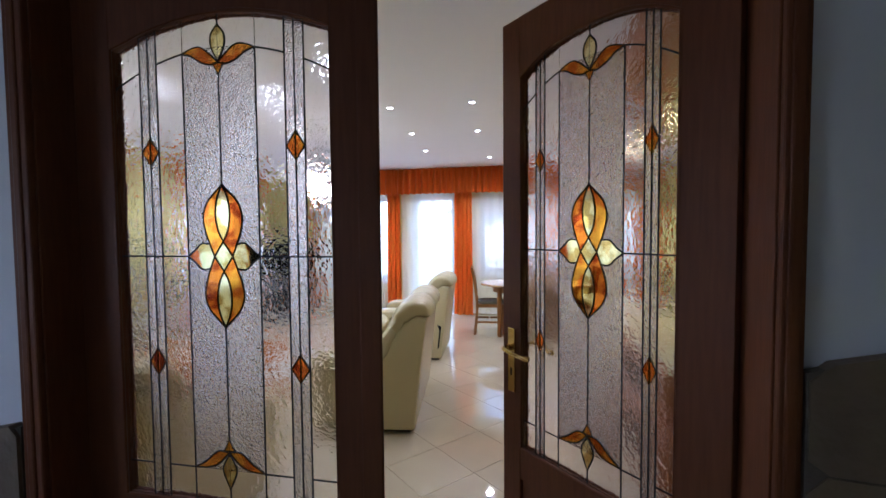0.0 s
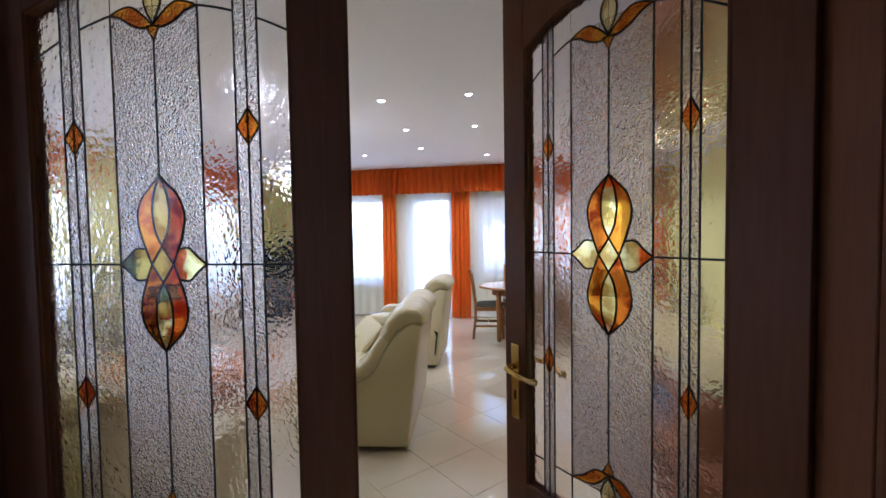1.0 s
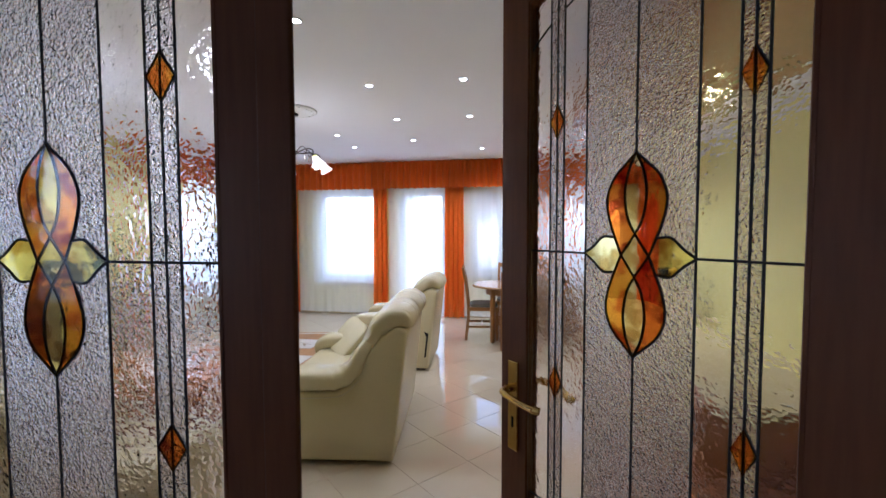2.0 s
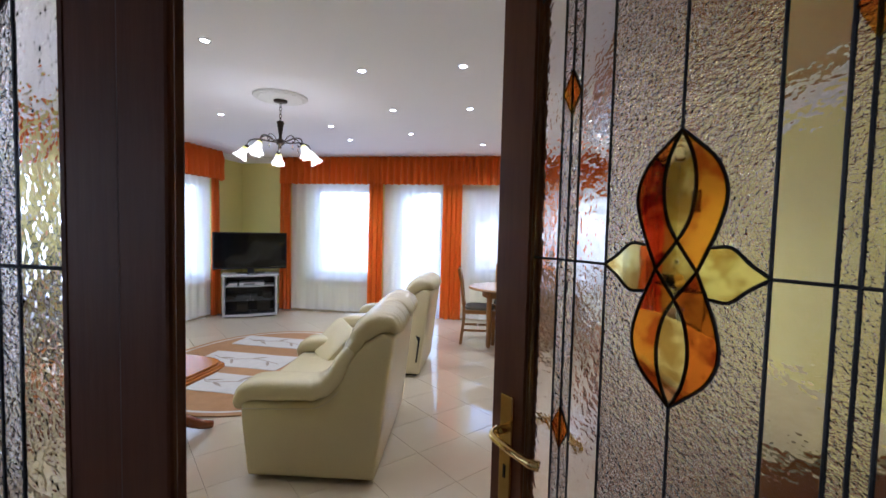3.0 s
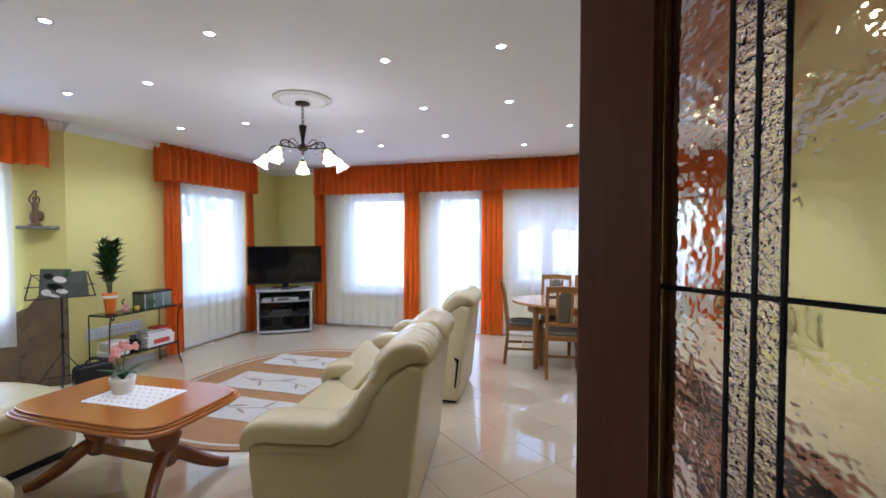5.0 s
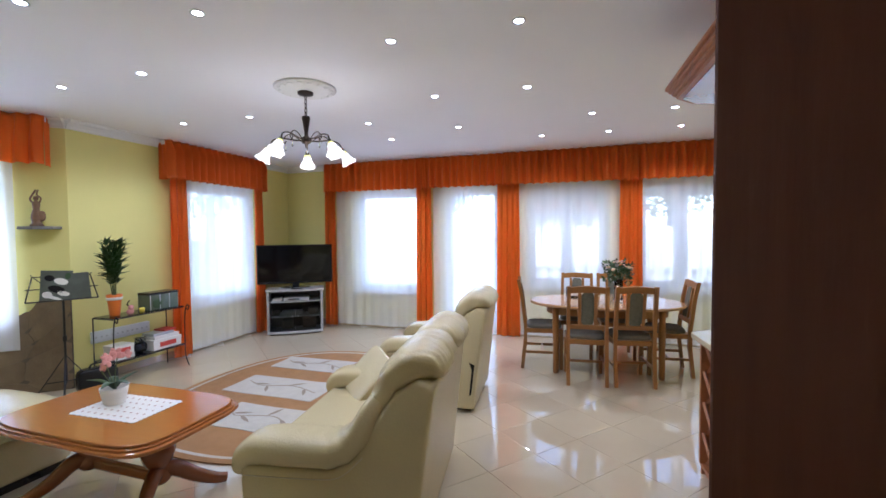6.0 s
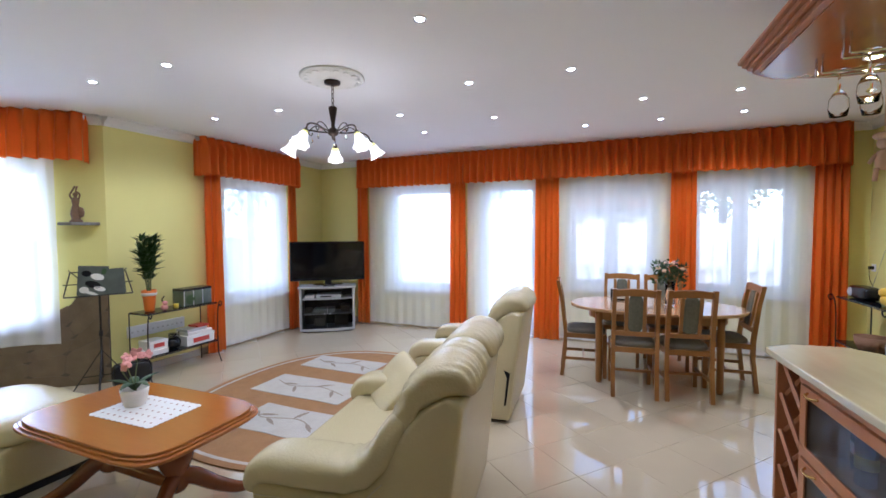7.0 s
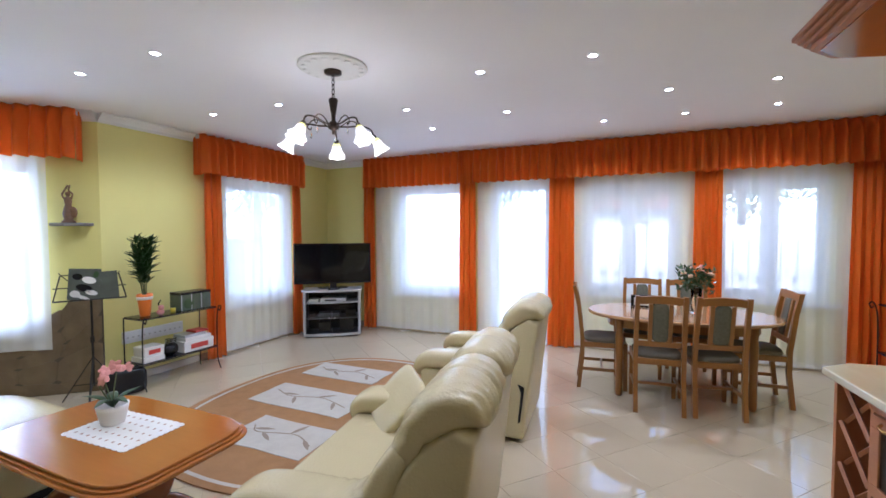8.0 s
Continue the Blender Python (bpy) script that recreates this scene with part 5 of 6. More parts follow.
for k, (x, w, h, a) in enumerate(((-0.05, 0.22, 0.27, 4), (0.12, 0.16, 0.24, -3))):
    pr = thing("photo_print", "printed photograph in dark and pale tones", "photograph", pose(-1.95, 1.55, 0, 0, 0, 62) @ desk @ pose(x, -0.010 - 0.006 * (1 - k), 0.001, 0, a, 0))
    part("sheet", box(-w / 2, -0.002, 0, w / 2, 0.002, h), PHOTO, pr)
    if k == 0:
        for px, pz, a_, c_, m_ in ((0.03, 0.17, 0.05, 0.03, PAPER), (-0.05, 0.20, 0.035, 0.028, BLACK), (0.0, 0.10, 0.06, 0.032, BLACK), (0.05, 0.06, 0.045, 0.022, PAPER), (-0.06, 0.05, 0.035, 0.03, PAPER), (0.075, 0.22, 0.02, 0.03, LEAF), (-0.02, 0.025, 0.07, 0.014, PAPER)):
            part("toned_patch", moved(prism(oval(a_, c_, 14, 1.7 + 8 * c_), 0.0008, "y"), pose(px, -0.0030, pz, 0, 300 * a_, 0)), m_, pr)
case = thing("instrument_case", "black soft case standing on the floor", "case", pose(-1.93, 1.80, 0, 0, 0, 70))
part("body", puff(0, 0, 0.12, 0.32, 0.14, 0.24, 5, 10), BLACK, case, smooth=True)
part("handle", tube(spline([(-0.06, 0, 0.235), (-0.04, 0, 0.27), (0.04, 0, 0.27), (0.06, 0, 0.235)], 5), 0.008, 6), BLACK, case, smooth=True)

sh = thing("wall_shelf", "small grey stone wall shelf", "shelf", DIAG @ pose(2.19, -0.001, 1.58))
part("board", prism([(-0.16, 0), (-0.13, -0.13), (0.0, -0.17), (0.13, -0.12), (0.16, 0)], 0.028, "z", 0.004), GREYSHELF, sh)
st = thing("statuette", "painted figurine of a dancer with raised arms", "statuette", DIAG @ pose(2.19, -0.085, 1.609) @ Matrix.Scale(0.86, 4))
b = lathe([(0, 0), (0.06, 0), (0.06, 0.015), (0.045, 0.025), (0.04, 0.04), (0.05, 0.09), (0.045, 0.13), (0.028, 0.19), (0.036, 0.24), (0.026, 0.27), (0.012, 0.28), (0.024, 0.3), (0.022, 0.325), (0, 0.335)], 14)
join(b, tube(spline([(0.03, 0, 0.255), (0.045, -0.01, 0.31), (0.012, -0.01, 0.345), (0.02, 0, 0.4)], 4), 0.009, 6))
join(b, tube(spline([(-0.03, 0, 0.255), (-0.05, 0, 0.3), (-0.02, 0, 0.36), (0.0, 0, 0.4)], 4), 0.009, 6))
join(b, puff(0.045, -0.01, 0.11, 0.07, 0.05, 0.12, 2.3, 6, 0.01))
part("figure", b, STATUE, st, smooth=True)

# ---- lamps ----
rose = thing("ceiling_rose", "round moulded plaster ceiling rose", "ceiling rose", pose(0.503, 1.797, CEILING))
part("disc", lathe([(0, -0.002), (0.235, -0.002), (0.235, -0.010), (0.222, -0.018), (0.205, -0.016), (0.19, -0.02), (0.16, -0.028), (0.12, -0.024), (0.09, -0.034), (0.05, -0.032), (0, -0.032)], 48), PLASTER, rose, smooth=True)
for k in range(16):
    a = 2 * math.pi * k / 16
    part("petal", moved(puff(0.185, 0, -0.021, 0.05, 0.045, 0.010, 2.4, 4), pose(0, 0, 0, 0, 0, math.degrees(a))), PLASTER, rose, smooth=True)
ch = thing("chandelier", "dark bronze chandelier with five lit glass shades", "chandelier", pose(0.503, 1.797, 0))
part("canopy", lathe([(0, 2.618), (0.06, 2.618), (0.058, 2.600), (0.02, 2.594), (0, 2.594)], 24), BRONZE, ch, smooth=True)
for k in range(5):
    a = 0 if k % 2 else 90
    ring = [(0.010 * math.cos(t * 0.524), 0, 0.02 * math.sin(t * 0.524)) for t in range(13)]
    part("chain_link", moved(tube(ring, 0.003, 6), pose(0, 0, 2.575 - 0.032 * k, 0, 0, a)), BRONZE, ch)
part("column", lathe([(0.008, 2.435), (0.03, 2.43), (0.032, 2.42), (0.014, 2.31), (0.014, 2.28), (0.034, 2.265), (0.04, 2.245), (0.034, 2.225), (0.012, 2.215), (0.01, 2.19), (0, 2.185)], 20), BRONZE, ch, smooth=True)
for k in range(5):
    a = 268 + 72 * k
    R = pose(0, 0, 0, 0, 0, a)
    part("arm", moved(tube(spline([(0.03, 0, 2.245), (0.10, 0, 2.25), (0.19, 0, 2.265), (0.265, 0, 2.25), (0.29, 0, 2.20)], 6), 0.006, 7), R), BRONZE, ch, smooth=True)
    part("scroll", moved(tube(spline([(0.04, 0, 2.24), (0.10, 0, 2.285), (0.15, 0, 2.29), (0.19, 0, 2.25), (0.17, 0, 2.225), (0.16, 0, 2.245)], 6), 0.004, 6), R), BRONZE, ch, smooth=True)
    T = R @ pose(0.29, 0, 2.20, 0, -32, 0)
    part("cup", lathe([(0, 0.012), (0.016, 0.01), (0.02, -0.014), (0.018, -0.018), (0, -0.018)], 14, at=T), BRONZE, ch, smooth=True)
    b = bmesh.new()
    rings = []
    for r, z in ((0.020, -0.012), (0.030, -0.036), (0.037, -0.07), (0.050, -0.105), (0.062, -0.125)):
        f = 0.0 if r < 0.05 else 0.14
        rings.append([b.verts.new(T @ Vector((r * (1 + f * math.cos(6 * 2 * math.pi * i / 36)) * math.cos(2 * math.pi * i / 36), r * (1 + f * math.cos(6 * 2 * math.pi * i / 36)) * math.sin(2 * math.pi * i / 36), z + 0.3 * f * r * math.cos(12 * math.pi * i / 36)))) for i in range(36)])
    for a_, c_ in zip(rings, rings[1:]):
        for i in range(36):
            fc = b.faces.new((a_[i], a_[(i + 1) % 36], c_[(i + 1) % 36], c_[i]))
            fc.material_index = 1 if a_ is rings[0] else 0
    part("shade", b, SHADEGLOW, ch, "lit frosted flower shaped shade", smooth=True, second=SHADETIP)
    part("bulb", lathe([(0, -0.02), (0.012, -0.03), (0.018, -0.06), (0.012, -0.085), (0, -0.09)], 10, at=T), SHADEGLOW, ch, smooth=True)
    drop = R @ pose(0.165, 0, 2.225)
    part("crystal_drop", lathe([(0, 0), (0.002, -0.02), (0.006, -0.035), (0.009, -0.045), (0, -0.06)], 8, at=drop), CLEAR, ch)
bulb = new("chandelier_light", bpy.data.lights.new("chandelier_light", "POINT"))
bulb.data.energy, bulb.data.color, bulb.data.shadow_soft_size = 1.2, (1, 0.90, 0.74), 0.12
bulb.location = (0.503, 1.797, 2.02)


def spotlight(material, label, cat="spotlight"):
    s = thing("recessed_spotlight", label, cat, group="ceiling spotlights")
    ring = [(0.024, -0.001), (0.037, -0.001), (0.038, -0.005), (0.034, -0.008), (0.025, -0.005)]
    part("trim_ring", lathe(ring + ring[:1], 24), SILVER, s, smooth=True)
    part("lamp", lathe([(0, -0.003), (0.0245, -0.003), (0.0245, -0.005), (0, -0.0075)], 20), material, s, smooth=True)
    return s


# the last one, at (1.45, 0.18), is an added fitting for a fill beam
SPOTS = [(0.674, 0.65), (1.477, 1.259), (1.398, 2.306), (0.475, 2.904), (0.392, 3.661), (1.309, 3.358), (2.231, 1.256), (2.156, 2.326), (2.665, 3.274),
         (3.386, 3.316), (3.593, 4.10), (2.868, 4.104), (2.132, 4.079), (-0.489, 2.304), (-1.293, 2.283), (-1.216, 1.163), (-0.385, 1.158), (-0.05, 0.30), (1.45, 0.18)]
s0 = spotlight(SPOTGLOW, "small round recessed ceiling spotlight, lit")
s0.matrix_basis = pose(*SPOTS[0], CEILING)
for x, y in SPOTS[1:]:
    copy_thing(s0, pose(x, y, CEILING))
# beams of the spotlights, gathered by rows; (1.45, 0.18) is an added fill
for x, y, power in ((0.674, 0.65, 8), (1.45, 0.18, 2), (-1.216, 1.163, 6), (-1.293, 2.283, 6), (1.477, 1.259, 3.5), (2.231, 1.256, 2.5), (2.156, 2.326, 4.5), (0.392, 3.661, 10), (2.132, 4.079, 13), (3.593, 4.10, 14)):
    lamp = new("spot_beam", bpy.data.lights.new("spot_beam", "SPOT"))
    lamp.data.energy, lamp.data.color, lamp.data.spot_size, lamp.data.spot_blend, lamp.data.shadow_soft_size = power, (1, 0.98, 0.95), radians(150), 0.7, 0.05
    lamp.matrix_world = look((x, y, CEILING - 0.03), (x, y + 0.001, 0))

# ---- bar counter with its canopy ----
CANOPY = pose(3.07, 1.69, -0.03, 0, 0, 2)

bar = thing("bar_counter", "alder wood bar counter with wine lattice and glass doors", "bar counter", pose(3.24, 1.88, 0, 0, 0, 4))
LB, WB = 2.3, 0.46
part("end_panel", box(0.03, -0.03, 0, WB, -0.01, 0.855, 0.003), PINKWOOD, bar)
part("back_panel", box(WB - 0.02, -LB, 0, WB, -0.03, 0.855, 0.003), PINKWOOD, bar)
part("floor_board", box(0.02, -LB, 0.06, WB - 0.02, -0.03, 0.08), PINKWOOD, bar)
part("plinth", box(0.05, -LB, 0, WB - 0.02, -0.03, 0.06), PINKWOOD, bar)
for y in (-0.03, -0.30, -1.15, -2.0):
    part("divider", box(0.012, y - 0.025, 0.08, WB - 0.02, y, 0.855, 0.002), PINKWOOD, bar)
part("top_rail", box(0.008, -LB, 0.80, 0.03, -0.30, 0.855, 0.003), PINKWOOD, bar)
part("lattice_back", box(0.30, -0.275, 0.08, 0.31, -0.055, 0.855), PINKWOOD, bar)
for k in range(4):
    z = 0.08 + 0.19 * k
    for d in (0, 1):
        a, c = ((-0.055, z), (-0.275, z + 0.19)) if d else ((-0.275, z), (-0.055, z + 0.19))
        part("lattice_bar", tube([(0.03 + 0.02 * d, a[0], a[1]), (0.03 + 0.02 * d, c[0], c[1])], 0.011, 4), PINKWOOD, bar)
for y0, y1 in ((-1.145, -0.33), (-1.995, -1.18)):
    for z0, z1 in ((0.47, 0.795), (0.09, 0.455)):
        door = part("glazed_door", box(0, y0, z1 - 0.05, 0.02, y1, z1, 0.004), PINKWOOD, bar)
        part("rail", box(0, y0, z0, 0.02, y1, z0 + 0.05, 0.004), PINKWOOD, door)
        part("stile", box(0.001, y0, z0 + 0.05, 0.019, y0 + 0.05, z1 - 0.05, 0.003), PINKWOOD, door)
        part("stile", box(0.001, y1 - 0.05, z0 + 0.05, 0.019, y1, z1 - 0.05, 0.003), PINKWOOD, door)
        part("pane", box(0.008, y0 + 0.05, z0 + 0.05, 0.012, y1 - 0.05, z1 - 0.05), SMOKE, door, "smoked glass pane")
        part("handle", tube(spline([(0.0, y1 - 0.07, z1 - 0.02), (-0.02, y1 - 0.09, z1 - 0.024), (-0.022, y1 - 0.13, z1 - 0.026), (0.0, y1 - 0.16, z1 - 0.02)], 4), 0.006, 6), BRASS, door, "brass pull", smooth=True)
part("inner_shelf", box(0.025, -LB, 0.455, WB - 0.022, -0.33, 0.47), PINKWOOD, bar)
rnd = random.Random(6)
for k in range(11):
    y, z = -0.42 - 0.13 * (k // 2), 0.4702 if k % 2 else 0.0802
    bt = thing("bottle", "dark wine bottle inside the glazed bar counter" if k % 3 else "green bottle inside the glazed bar counter", "bottle", pose(3.24, 1.88, 0, 0, 0, 4) @ pose(0.14 + 0.05 * (k % 3), y, z), "bottles in the bar")
    part("body", lathe([(0, 0), (0.036, 0), (0.037, 0.17), (0.03, 0.2), (0.014, 0.225), (0.013, 0.27), (0, 0.272)], 14), DARKGLASS, bt, smooth=True)
    part("paper_label", lathe([(0.0376, 0.07), (0.0376, 0.12)], 14), WHITEPOT if k % 3 else mat("yellow_label", (0.6, 0.5, 0.08), 0.6, grain=0.1), bt, smooth=True)
wt = thing("worktop", "cream marble worktop on the bar counter", "worktop", pose(3.24, 1.88, 0, 0, 0, 4))
outline = [(-0.04, -LB - 0.02), (-0.045, -0.05), (0.10, 0.055), (0.34, 0.06), (0.50, -0.10), (0.52, -0.4), (0.52, -LB - 0.02)]
part("slab", moved(prism(outline, 0.035, "z", 0.006), Matrix.Translation((0, 0, 0.8555))), MARBLE, wt)

cp = thing("bar_canopy", "hung alder wood canopy with moulded edge over the bar", "canopy", CANOPY)
co = [(0, -2.6), (0, -0.035), (0.115, 0.09), (0.40, 0.17), (0.66, 0.17), (0.9, 0.0), (0.9, -2.6)]
for k, (z0, z1, g) in enumerate(((2.290, 2.312, -0.0), (2.312, 2.332, 0.018), (2.332, 2.352, 0.034), (2.352, 2.372, 0.05))):
    part("moulding", moved(prism([(x - g * (x < 0.1), y + g * (y > -1)) for x, y in co], z1 - z0, "z", 0.004), Matrix.Translation((0, 0, z0))), PINKWOOD, cp)
part("underside", moved(prism([(0.03, -2.58), (0.03, -0.045), (0.125, 0.065), (0.40, 0.145), (0.65, 0.145), (0.87, -0.012), (0.87, -2.58)], 0.006, "z"), Matrix.Translation((0, 0, 2.285))), GLOSSWOOD, cp, "glossy wooden underside")
part("hanger_box", box(0.35, -2.3, 2.372, 0.65, -0.6, CEILING + 0.029), CEIL, cp)
for x, y in ((0.55, -0.45), (0.42, -0.12), (0.55, -1.2)):
    w = spotlight(SPOTWARM, "small warm spotlight set in the wooden canopy")
    w.matrix_basis = CANOPY @ pose(x, y, 2.2845)
for y in (-0.45, -1.2):
    warm = new("canopy_light", bpy.data.lights.new("canopy_light", "SPOT"))
    warm.data.energy, warm.data.color, warm.data.spot_size, warm.data.spot_blend, warm.data.shadow_soft_size = 4, (1, 0.84, 0.5), radians(150), 0.6, 0.03
    warm.matrix_world = CANOPY @ look((0.55, y, 2.272), (0.55, y + 0.001, 0))
rack = thing("glass_rack", "chrome rails hung under the canopy for stemware", "glass rack", CANOPY)
GL = []
for k, yc in enumerate((-0.20, -0.42)):
    for y in (yc - 0.028, yc + 0.028):
        part("rail", tube([(0.20, y, 2.205), (0.80, y, 2.205)], 0.005, 7), CHROME, rack)
        for x in (0.20, 0.80):
            part("hook", tube([(x, y, 2.205), (x, y, 2.286)], 0.005, 7), CHROME, rack)
    GL += [(0.27, yc), (0.38, yc), (0.49, yc), (0.60, yc)]
prof = [(0, 0.012), (0.034, 0.010), (0.035, 0.006), (0.006, 0.0), (0.0045, -0.03), (0.006, -0.07), (0.02, -0.085), (0.034, -0.115), (0.036, -0.15), (0.029, -0.185),
        (0.027, -0.185), (0.034, -0.15), (0.032, -0.115), (0.018, -0.089), (0, -0.082)]
g0 = None
for x, y in GL:
    m = CANOPY @ pose(x, y, 2.2045)
    if g0 is None:
        g0 = thing("wine_glass", "clear stemmed glass hanging upside down", "wine glass", m, "hanging glasses")
        part("glass", lathe(prof, 18), STEMWARE, g0, smooth=True)
    else:
        copy_thing(g0, m)
doll = thing("hanging_doll", "small doll in a pale hat hung on a cord", "doll", pose(3.98, 2.6, 1.93))
b = puff(0, 0, 0.0, 0.09, 0.07, 0.13, 2.4, 7, 0.01)
join(b, puff(0, 0, 0.10, 0.07, 0.065, 0.07, 2.1, 7))
join(b, puff(0, 0, 0.145, 0.11, 0.09, 0.05, 2.2, 7))
for d in (-1, 1):
    join(b, tube([(d * 0.03, 0, -0.05), (d * 0.04, 0, -0.13)], 0.013, 7))
    join(b, tube([(d * 0.04, 0, 0.03), (d * 0.07, 0, -0.02)], 0.011, 7))
join(b, tube([(0, 0, 0.165), (0, 0, CEILING - 1.93 - 0.001)], 0.003, 6))
part("figure", b, DOLLMAT, doll, smooth=True)

# ---- east wall ----
ER = pose(EX - 0.13, 4.76, 0, 0, 0, -90)
iron_rack(0.98, 0.28, 0.34, 0.80, ER, "black wrought iron rack against the end wall")
rad = thing("radio", "black portable radio on the rack", "radio", ER @ pose(0.22, -0.15, 0.813))
part("body", puff(0, 0, 0.065, 0.34, 0.15, 0.13, 5, 8), BLACK, rad, smooth=True)
part("speaker", lathe([(0, 0), (0.045, 0), (0.04, 0.008), (0, 0.008)], 18, at=pose(-0.1, -0.072, 0.065, 90)), SILVER, rad)
part("antenna", tube([(0.12, 0, 0.12), (0.28, 0.02, 0.5)], 0.002, 5), CHROME, rad)
duck = thing("soft_toy", "yellow soft toy on the rack", "toy", ER @ pose(0.66, -0.15, 0.813))
part("body", join(puff(0, 0, 0.05, 0.22, 0.13, 0.10, 2.4, 8, 0.01), puff(-0.05, -0.02, 0.12, 0.09, 0.09, 0.08, 2.2, 6)), mat("yellow_plush", (0.72, 0.48, 0.06), 0.9, grain=0.4, scale=30, bump=0.4), duck, smooth=True)
bag = thing("basket", "woven basket on the lower rack shelf", "basket", ER @ pose(0.4, -0.15, 0.353))
part("body", lathe([(0, 0), (0.10, 0), (0.13, 0.06), (0.14, 0.13), (0.13, 0.13), (0.12, 0.06), (0.09, 0.015), (0, 0.015)], 20), mat("wicker", (0.36, 0.2, 0.11), 0.8, grain=0.7, scale=60, bump=0.6), bag, smooth=True)
flask = thing("plastic_bottle", "clear plastic bottle on the lower rack shelf", "bottle", ER @ pose(0.8, -0.2, 0.353))
part("body", lathe([(0, 0), (0.035, 0), (0.037, 0.14), (0.03, 0.18), (0.014, 0.21), (0.014, 0.235), (0, 0.235)], 16), SILVER, flask, smooth=True)
pic = thing("picture", "small dark framed picture on the yellow wall", "picture", pose(EX, 4.66, 1.80, 0, 0, -90))
for q in ((0, 0, 0.03, 0.3), (0.27, 0, 0.3, 0.3), (0.03, 0, 0.27, 0.03), (0.03, 0.27, 0.27, 0.3)):
    part("frame", box(q[0], -0.024, q[1], q[2], -0.001, q[3], 0.003), DOORWOOD, pic)
part("print", box(0.03, -0.012, 0.03, 0.27, -0.002, 0.27), PHOTO, pic)
sock = thing("wall_socket", "wall socket with a black plug", "socket", pose(EX, 5.08, 1.05, 0, 0, -90))
part("plate", box(0, -0.01, 0, 0.08, -0.001, 0.08, 0.004), PVC, sock)
part("plug", lathe([(0, 0), (0.02, 0), (0.018, 0.04), (0, 0.04)], 12, at=pose(0.04, -0.008, 0.04, 90)), BLACK, sock)
part("cord", tube(spline([(0.04, -0.045, 0.04), (0.1, -0.06, -0.08), (0.2, -0.05, -0.2)], 5), 0.003, 5), BLACK, sock)

# ---- garden outside ----
fence = thing("fence", "pale timber board fence at the garden's edge", "fence")
for k in range(34):
    part("board", box(1.0 + 0.3 * k, 11.0, -0.15, 1.27 + 0.3 * k, 11.03, 1.65 + 0.02 * (k % 3), 0.004), FENCEW, fence)
for z in (0.3, 1.3):
    part("rail", box(1.0, 11.03, z, 11.2, 11.08, z + 0.08), FENCEW, fence)
bal = thing("balustrade", "pale stone balustrade along the terrace", "balustrade")
part("top_rail", box(1.2, NY + 3.3, 0.72, 7.5, NY + 3.5, 0.82, 0.01), PAVE, bal)
part("bottom_rail", box(1.2, NY + 3.3, -0.03, 7.5, NY + 3.5, 0.07, 0.01), PAVE, bal)
for k in range(24):
    part("baluster", lathe([(0.05, 0.07), (0.05, 0.12), (0.035, 0.16), (0.075, 0.32), (0.04, 0.55), (0.05, 0.65), (0.05, 0.72)], 10, at=pose(1.4 + 0.26 * k, NY + 3.4, 0)), PAVE, bal, smooth=True)
house = thing("house", "neighbouring house with pale walls and a red roof", "house", pose(2.2, 22, 0, 0, 0, 12))
part("wall", box(-3.5, 0, -0.2, 3.5, 6, 2.6), RENDERW, house)
part("roof", prism([(-4, 2.6), (4, 2.6), (0, 4.8)], 6.6, "y"), ROOFT, house).location = (0, -0.3, 0)
for x in (-2.2, 0.2, 2.0):
    win = part("window", box(x, -0.03, 0.9, x + 0.9, 0.02, 2.0), DARKGLASS, house)
    part("frame", box(x - 0.06, -0.05, 0.84, x + 0.96, -0.028, 0.9), PVC, win)
TREEL = mat("garden_foliage", (0.11, 0.16, 0.065), 0.8, grain=0.5, scale=4)
BARK = mat("bark", (0.12, 0.09, 0.06), 0.9, grain=0.5)


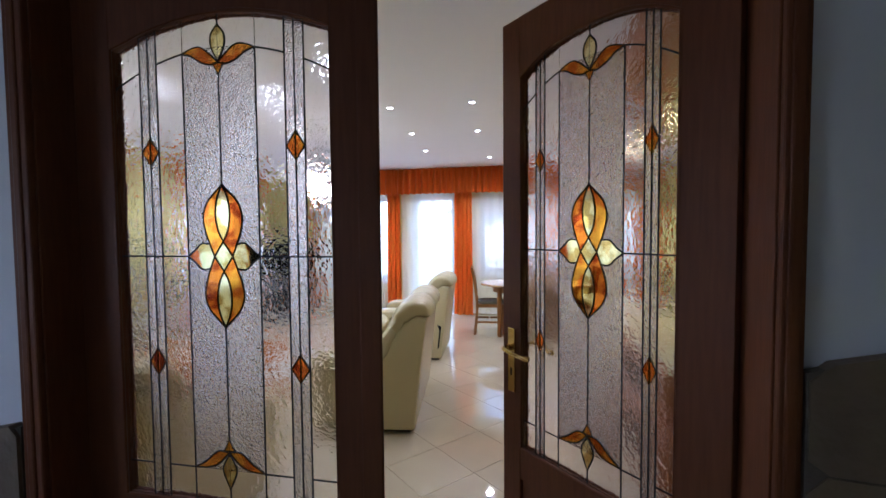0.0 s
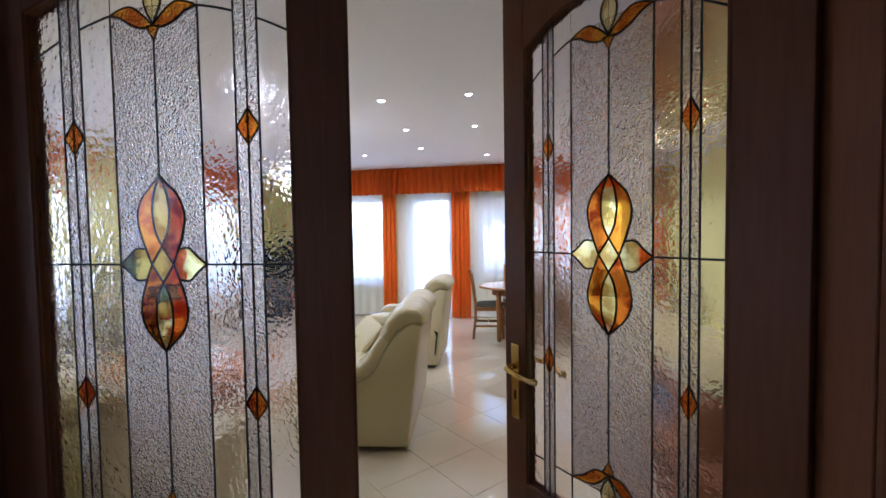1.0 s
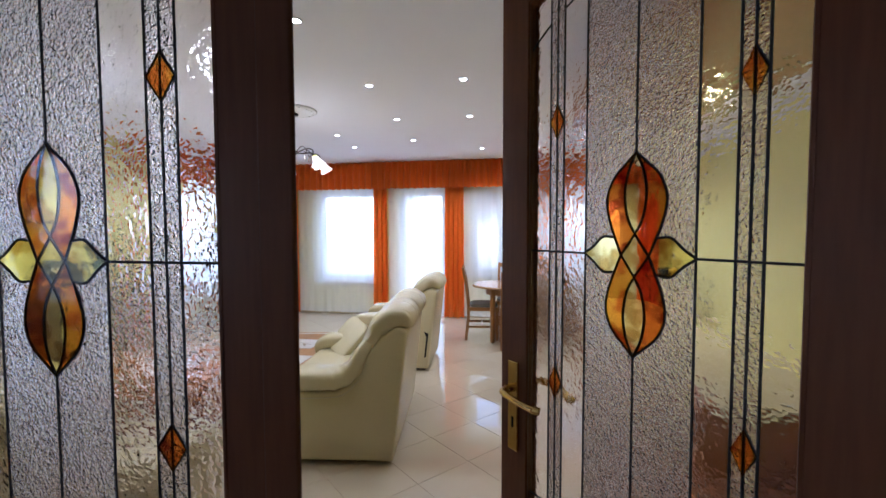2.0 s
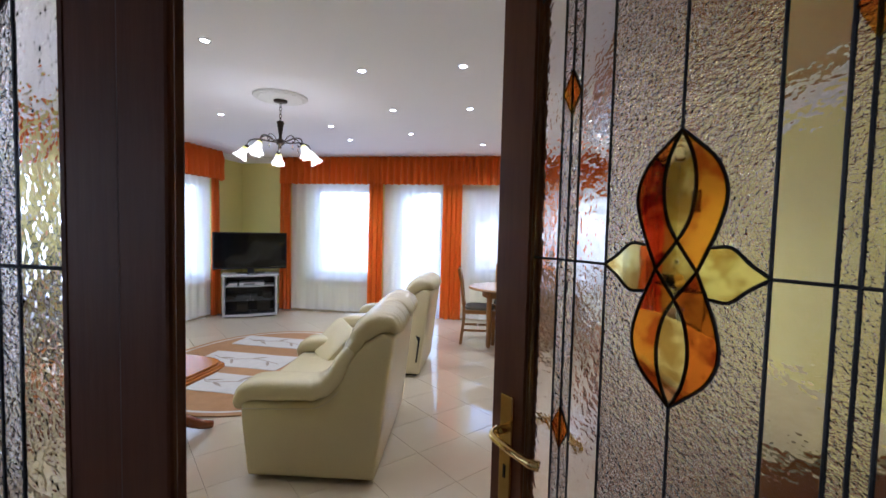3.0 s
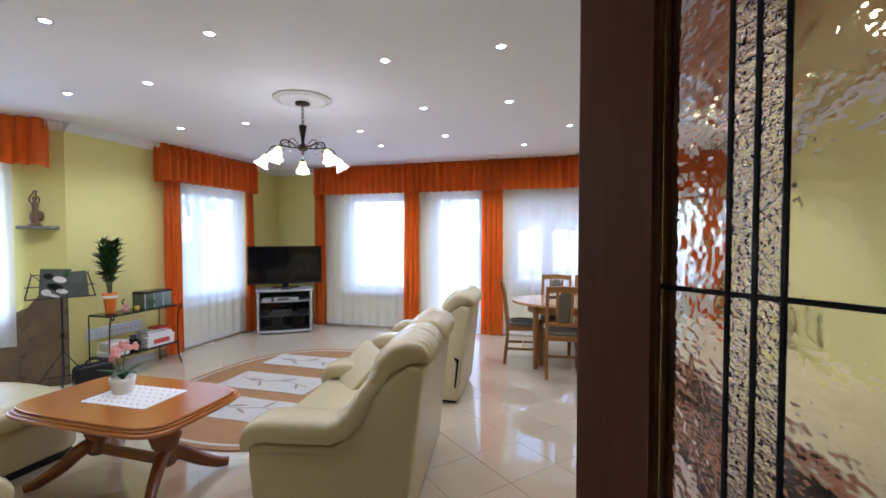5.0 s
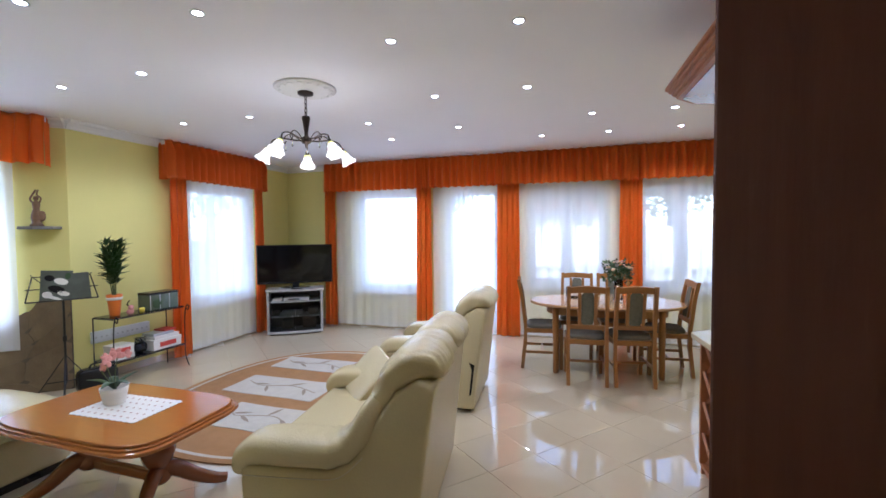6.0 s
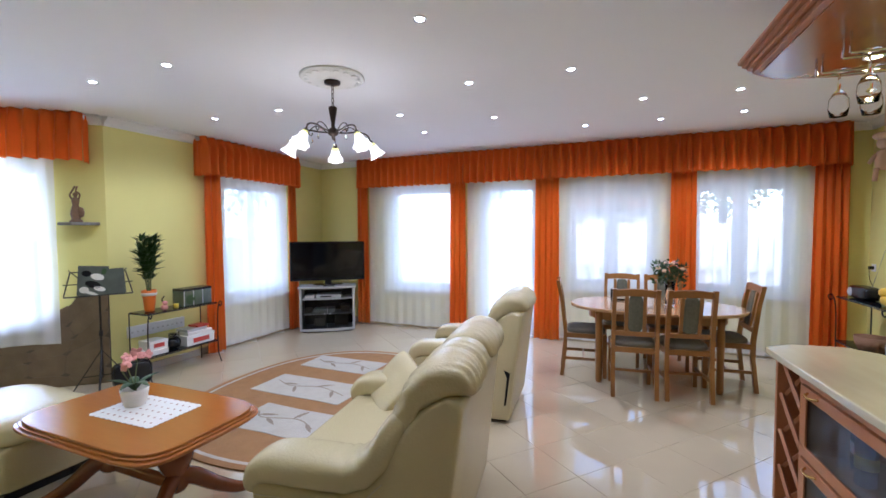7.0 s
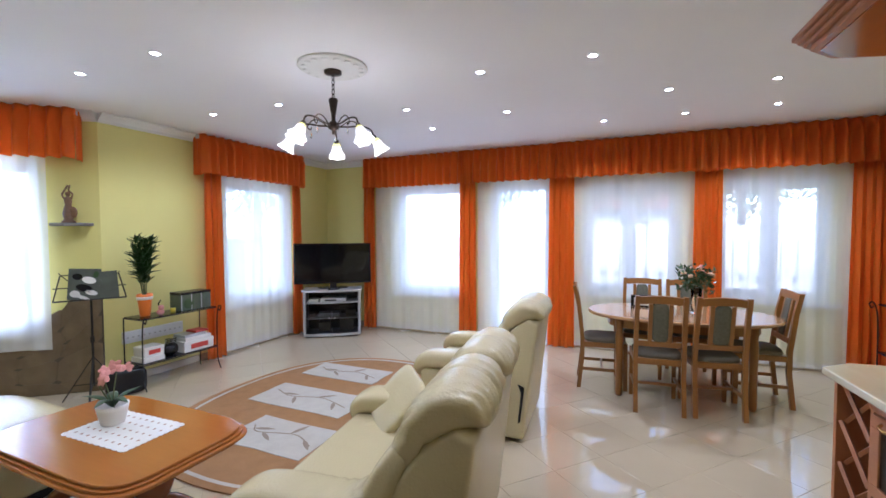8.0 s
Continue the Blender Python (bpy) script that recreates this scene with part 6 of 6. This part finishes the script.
def garden_tree(at, h, seed):
    rnd = random.Random(seed)
    t = thing("tree", "leafy green garden tree beyond the fence", "tree", at, "garden trees")
    part("trunk", tube([(0, 0, -0.2), (0.05, 0, h * 0.4), (0, 0.05, h * 0.75)], [0.16, 0.12, 0.05], 8), BARK, t, smooth=True)
    for k in range(5):
        a = k * 1.26 + rnd.random()
        part("limb", tube([(0.03, 0, h * (0.35 + 0.07 * k)), (0.9 * math.cos(a), 0.9 * math.sin(a), h * (0.5 + 0.07 * k))], [0.06, 0.02], 6), BARK, t)
    b = bmesh.new()
    for k in range(5200):
        d = Vector((rnd.gauss(0, 1), rnd.gauss(0, 1), rnd.gauss(0, 1))).normalized() * rnd.random() ** 0.4
        c = Vector((d.x * h * 0.32, d.y * h * 0.32, h * 0.68 + d.z * h * 0.34))
        if noise.noise(c * 1.3 + Vector((seed, 0, 0))) < -0.12:
            continue
        m = Matrix.Translation(c) @ Euler((rnd.uniform(0, 6), rnd.uniform(0, 6), rnd.uniform(0, 6))).to_matrix().to_4x4()
        s = rnd.uniform(0.05, 0.10)
        b.faces.new([b.verts.new(m @ Vector(p)) for p in ((-s, 0, 0), (0, s * 0.6, 0.03), (s, 0, 0), (0, -s * 0.6, 0.03))])
    part("crown", b, TREEL, t)


for x, y, h, s in ((5.5, 15, 6, 1), (8.5, 17, 7, 2), (2.2, 17, 6.5, 3), (-2.5, 16, 7, 4), (12, 15, 6, 5), (-8, 9, 6, 6), (-9, 2, 7, 7)):
    garden_tree(pose(x, y, -0.15), h, s)

# ---- floor tiles, laid at 45 degrees ----
TS, J, TA = 0.40, 0.0016, 48.5
far = bmesh.new()
b = box(-TS / 2 + J / 2, -TS / 2 + J / 2, -0.006, TS / 2 - J / 2, TS / 2 - J / 2, 0.0, 0.0015, 1)
tile_mesh = bpy.data.meshes.new("tile")
b.to_mesh(tile_mesh)
b.free()
tile_mesh.materials.append(TILE)
spots = []
ca, sa = math.cos(radians(TA)), math.sin(radians(TA))
for i in range(-30, 31):
    for j in range(-30, 31):
        x, y = 2.27 + TS * ((i + 0.5) * ca - (j + 0.5) * sa), 1.80 + TS * ((i + 0.5) * sa + (j + 0.5) * ca)
        inside = -2.3 < x < EX + 0.1 and -4.3 < y < NY + 0.1
        inside = inside or (END_D[0] - 0.1 < x <= -2.3 and SY < y < CORNER[1] + (x - CORNER[0]) * math.tan(da) + 0.25)
        if inside:
            spots.append((x, y))
spots.sort(key=lambda p: abs(p[0] - 1.6) + 0.8 * abs(p[1] - 1.4))
for k, (x, y) in enumerate(spots):
    if k < 300:
        ob = new("tile", tile_mesh)
        ob.parent = floor
        ob.matrix_basis = pose(x, y, 0, 0, 0, TA)
    else:
        join(far, moved(box(-TS / 2 + J / 2, -TS / 2 + J / 2, -0.006, TS / 2 - J / 2, TS / 2 - J / 2, 0.0), pose(x, y, 0, 0, 0, TA)))
far_tiles = part("far_tiles", far, TILE, floor)
tagged(far_tiles, kind="stuff")
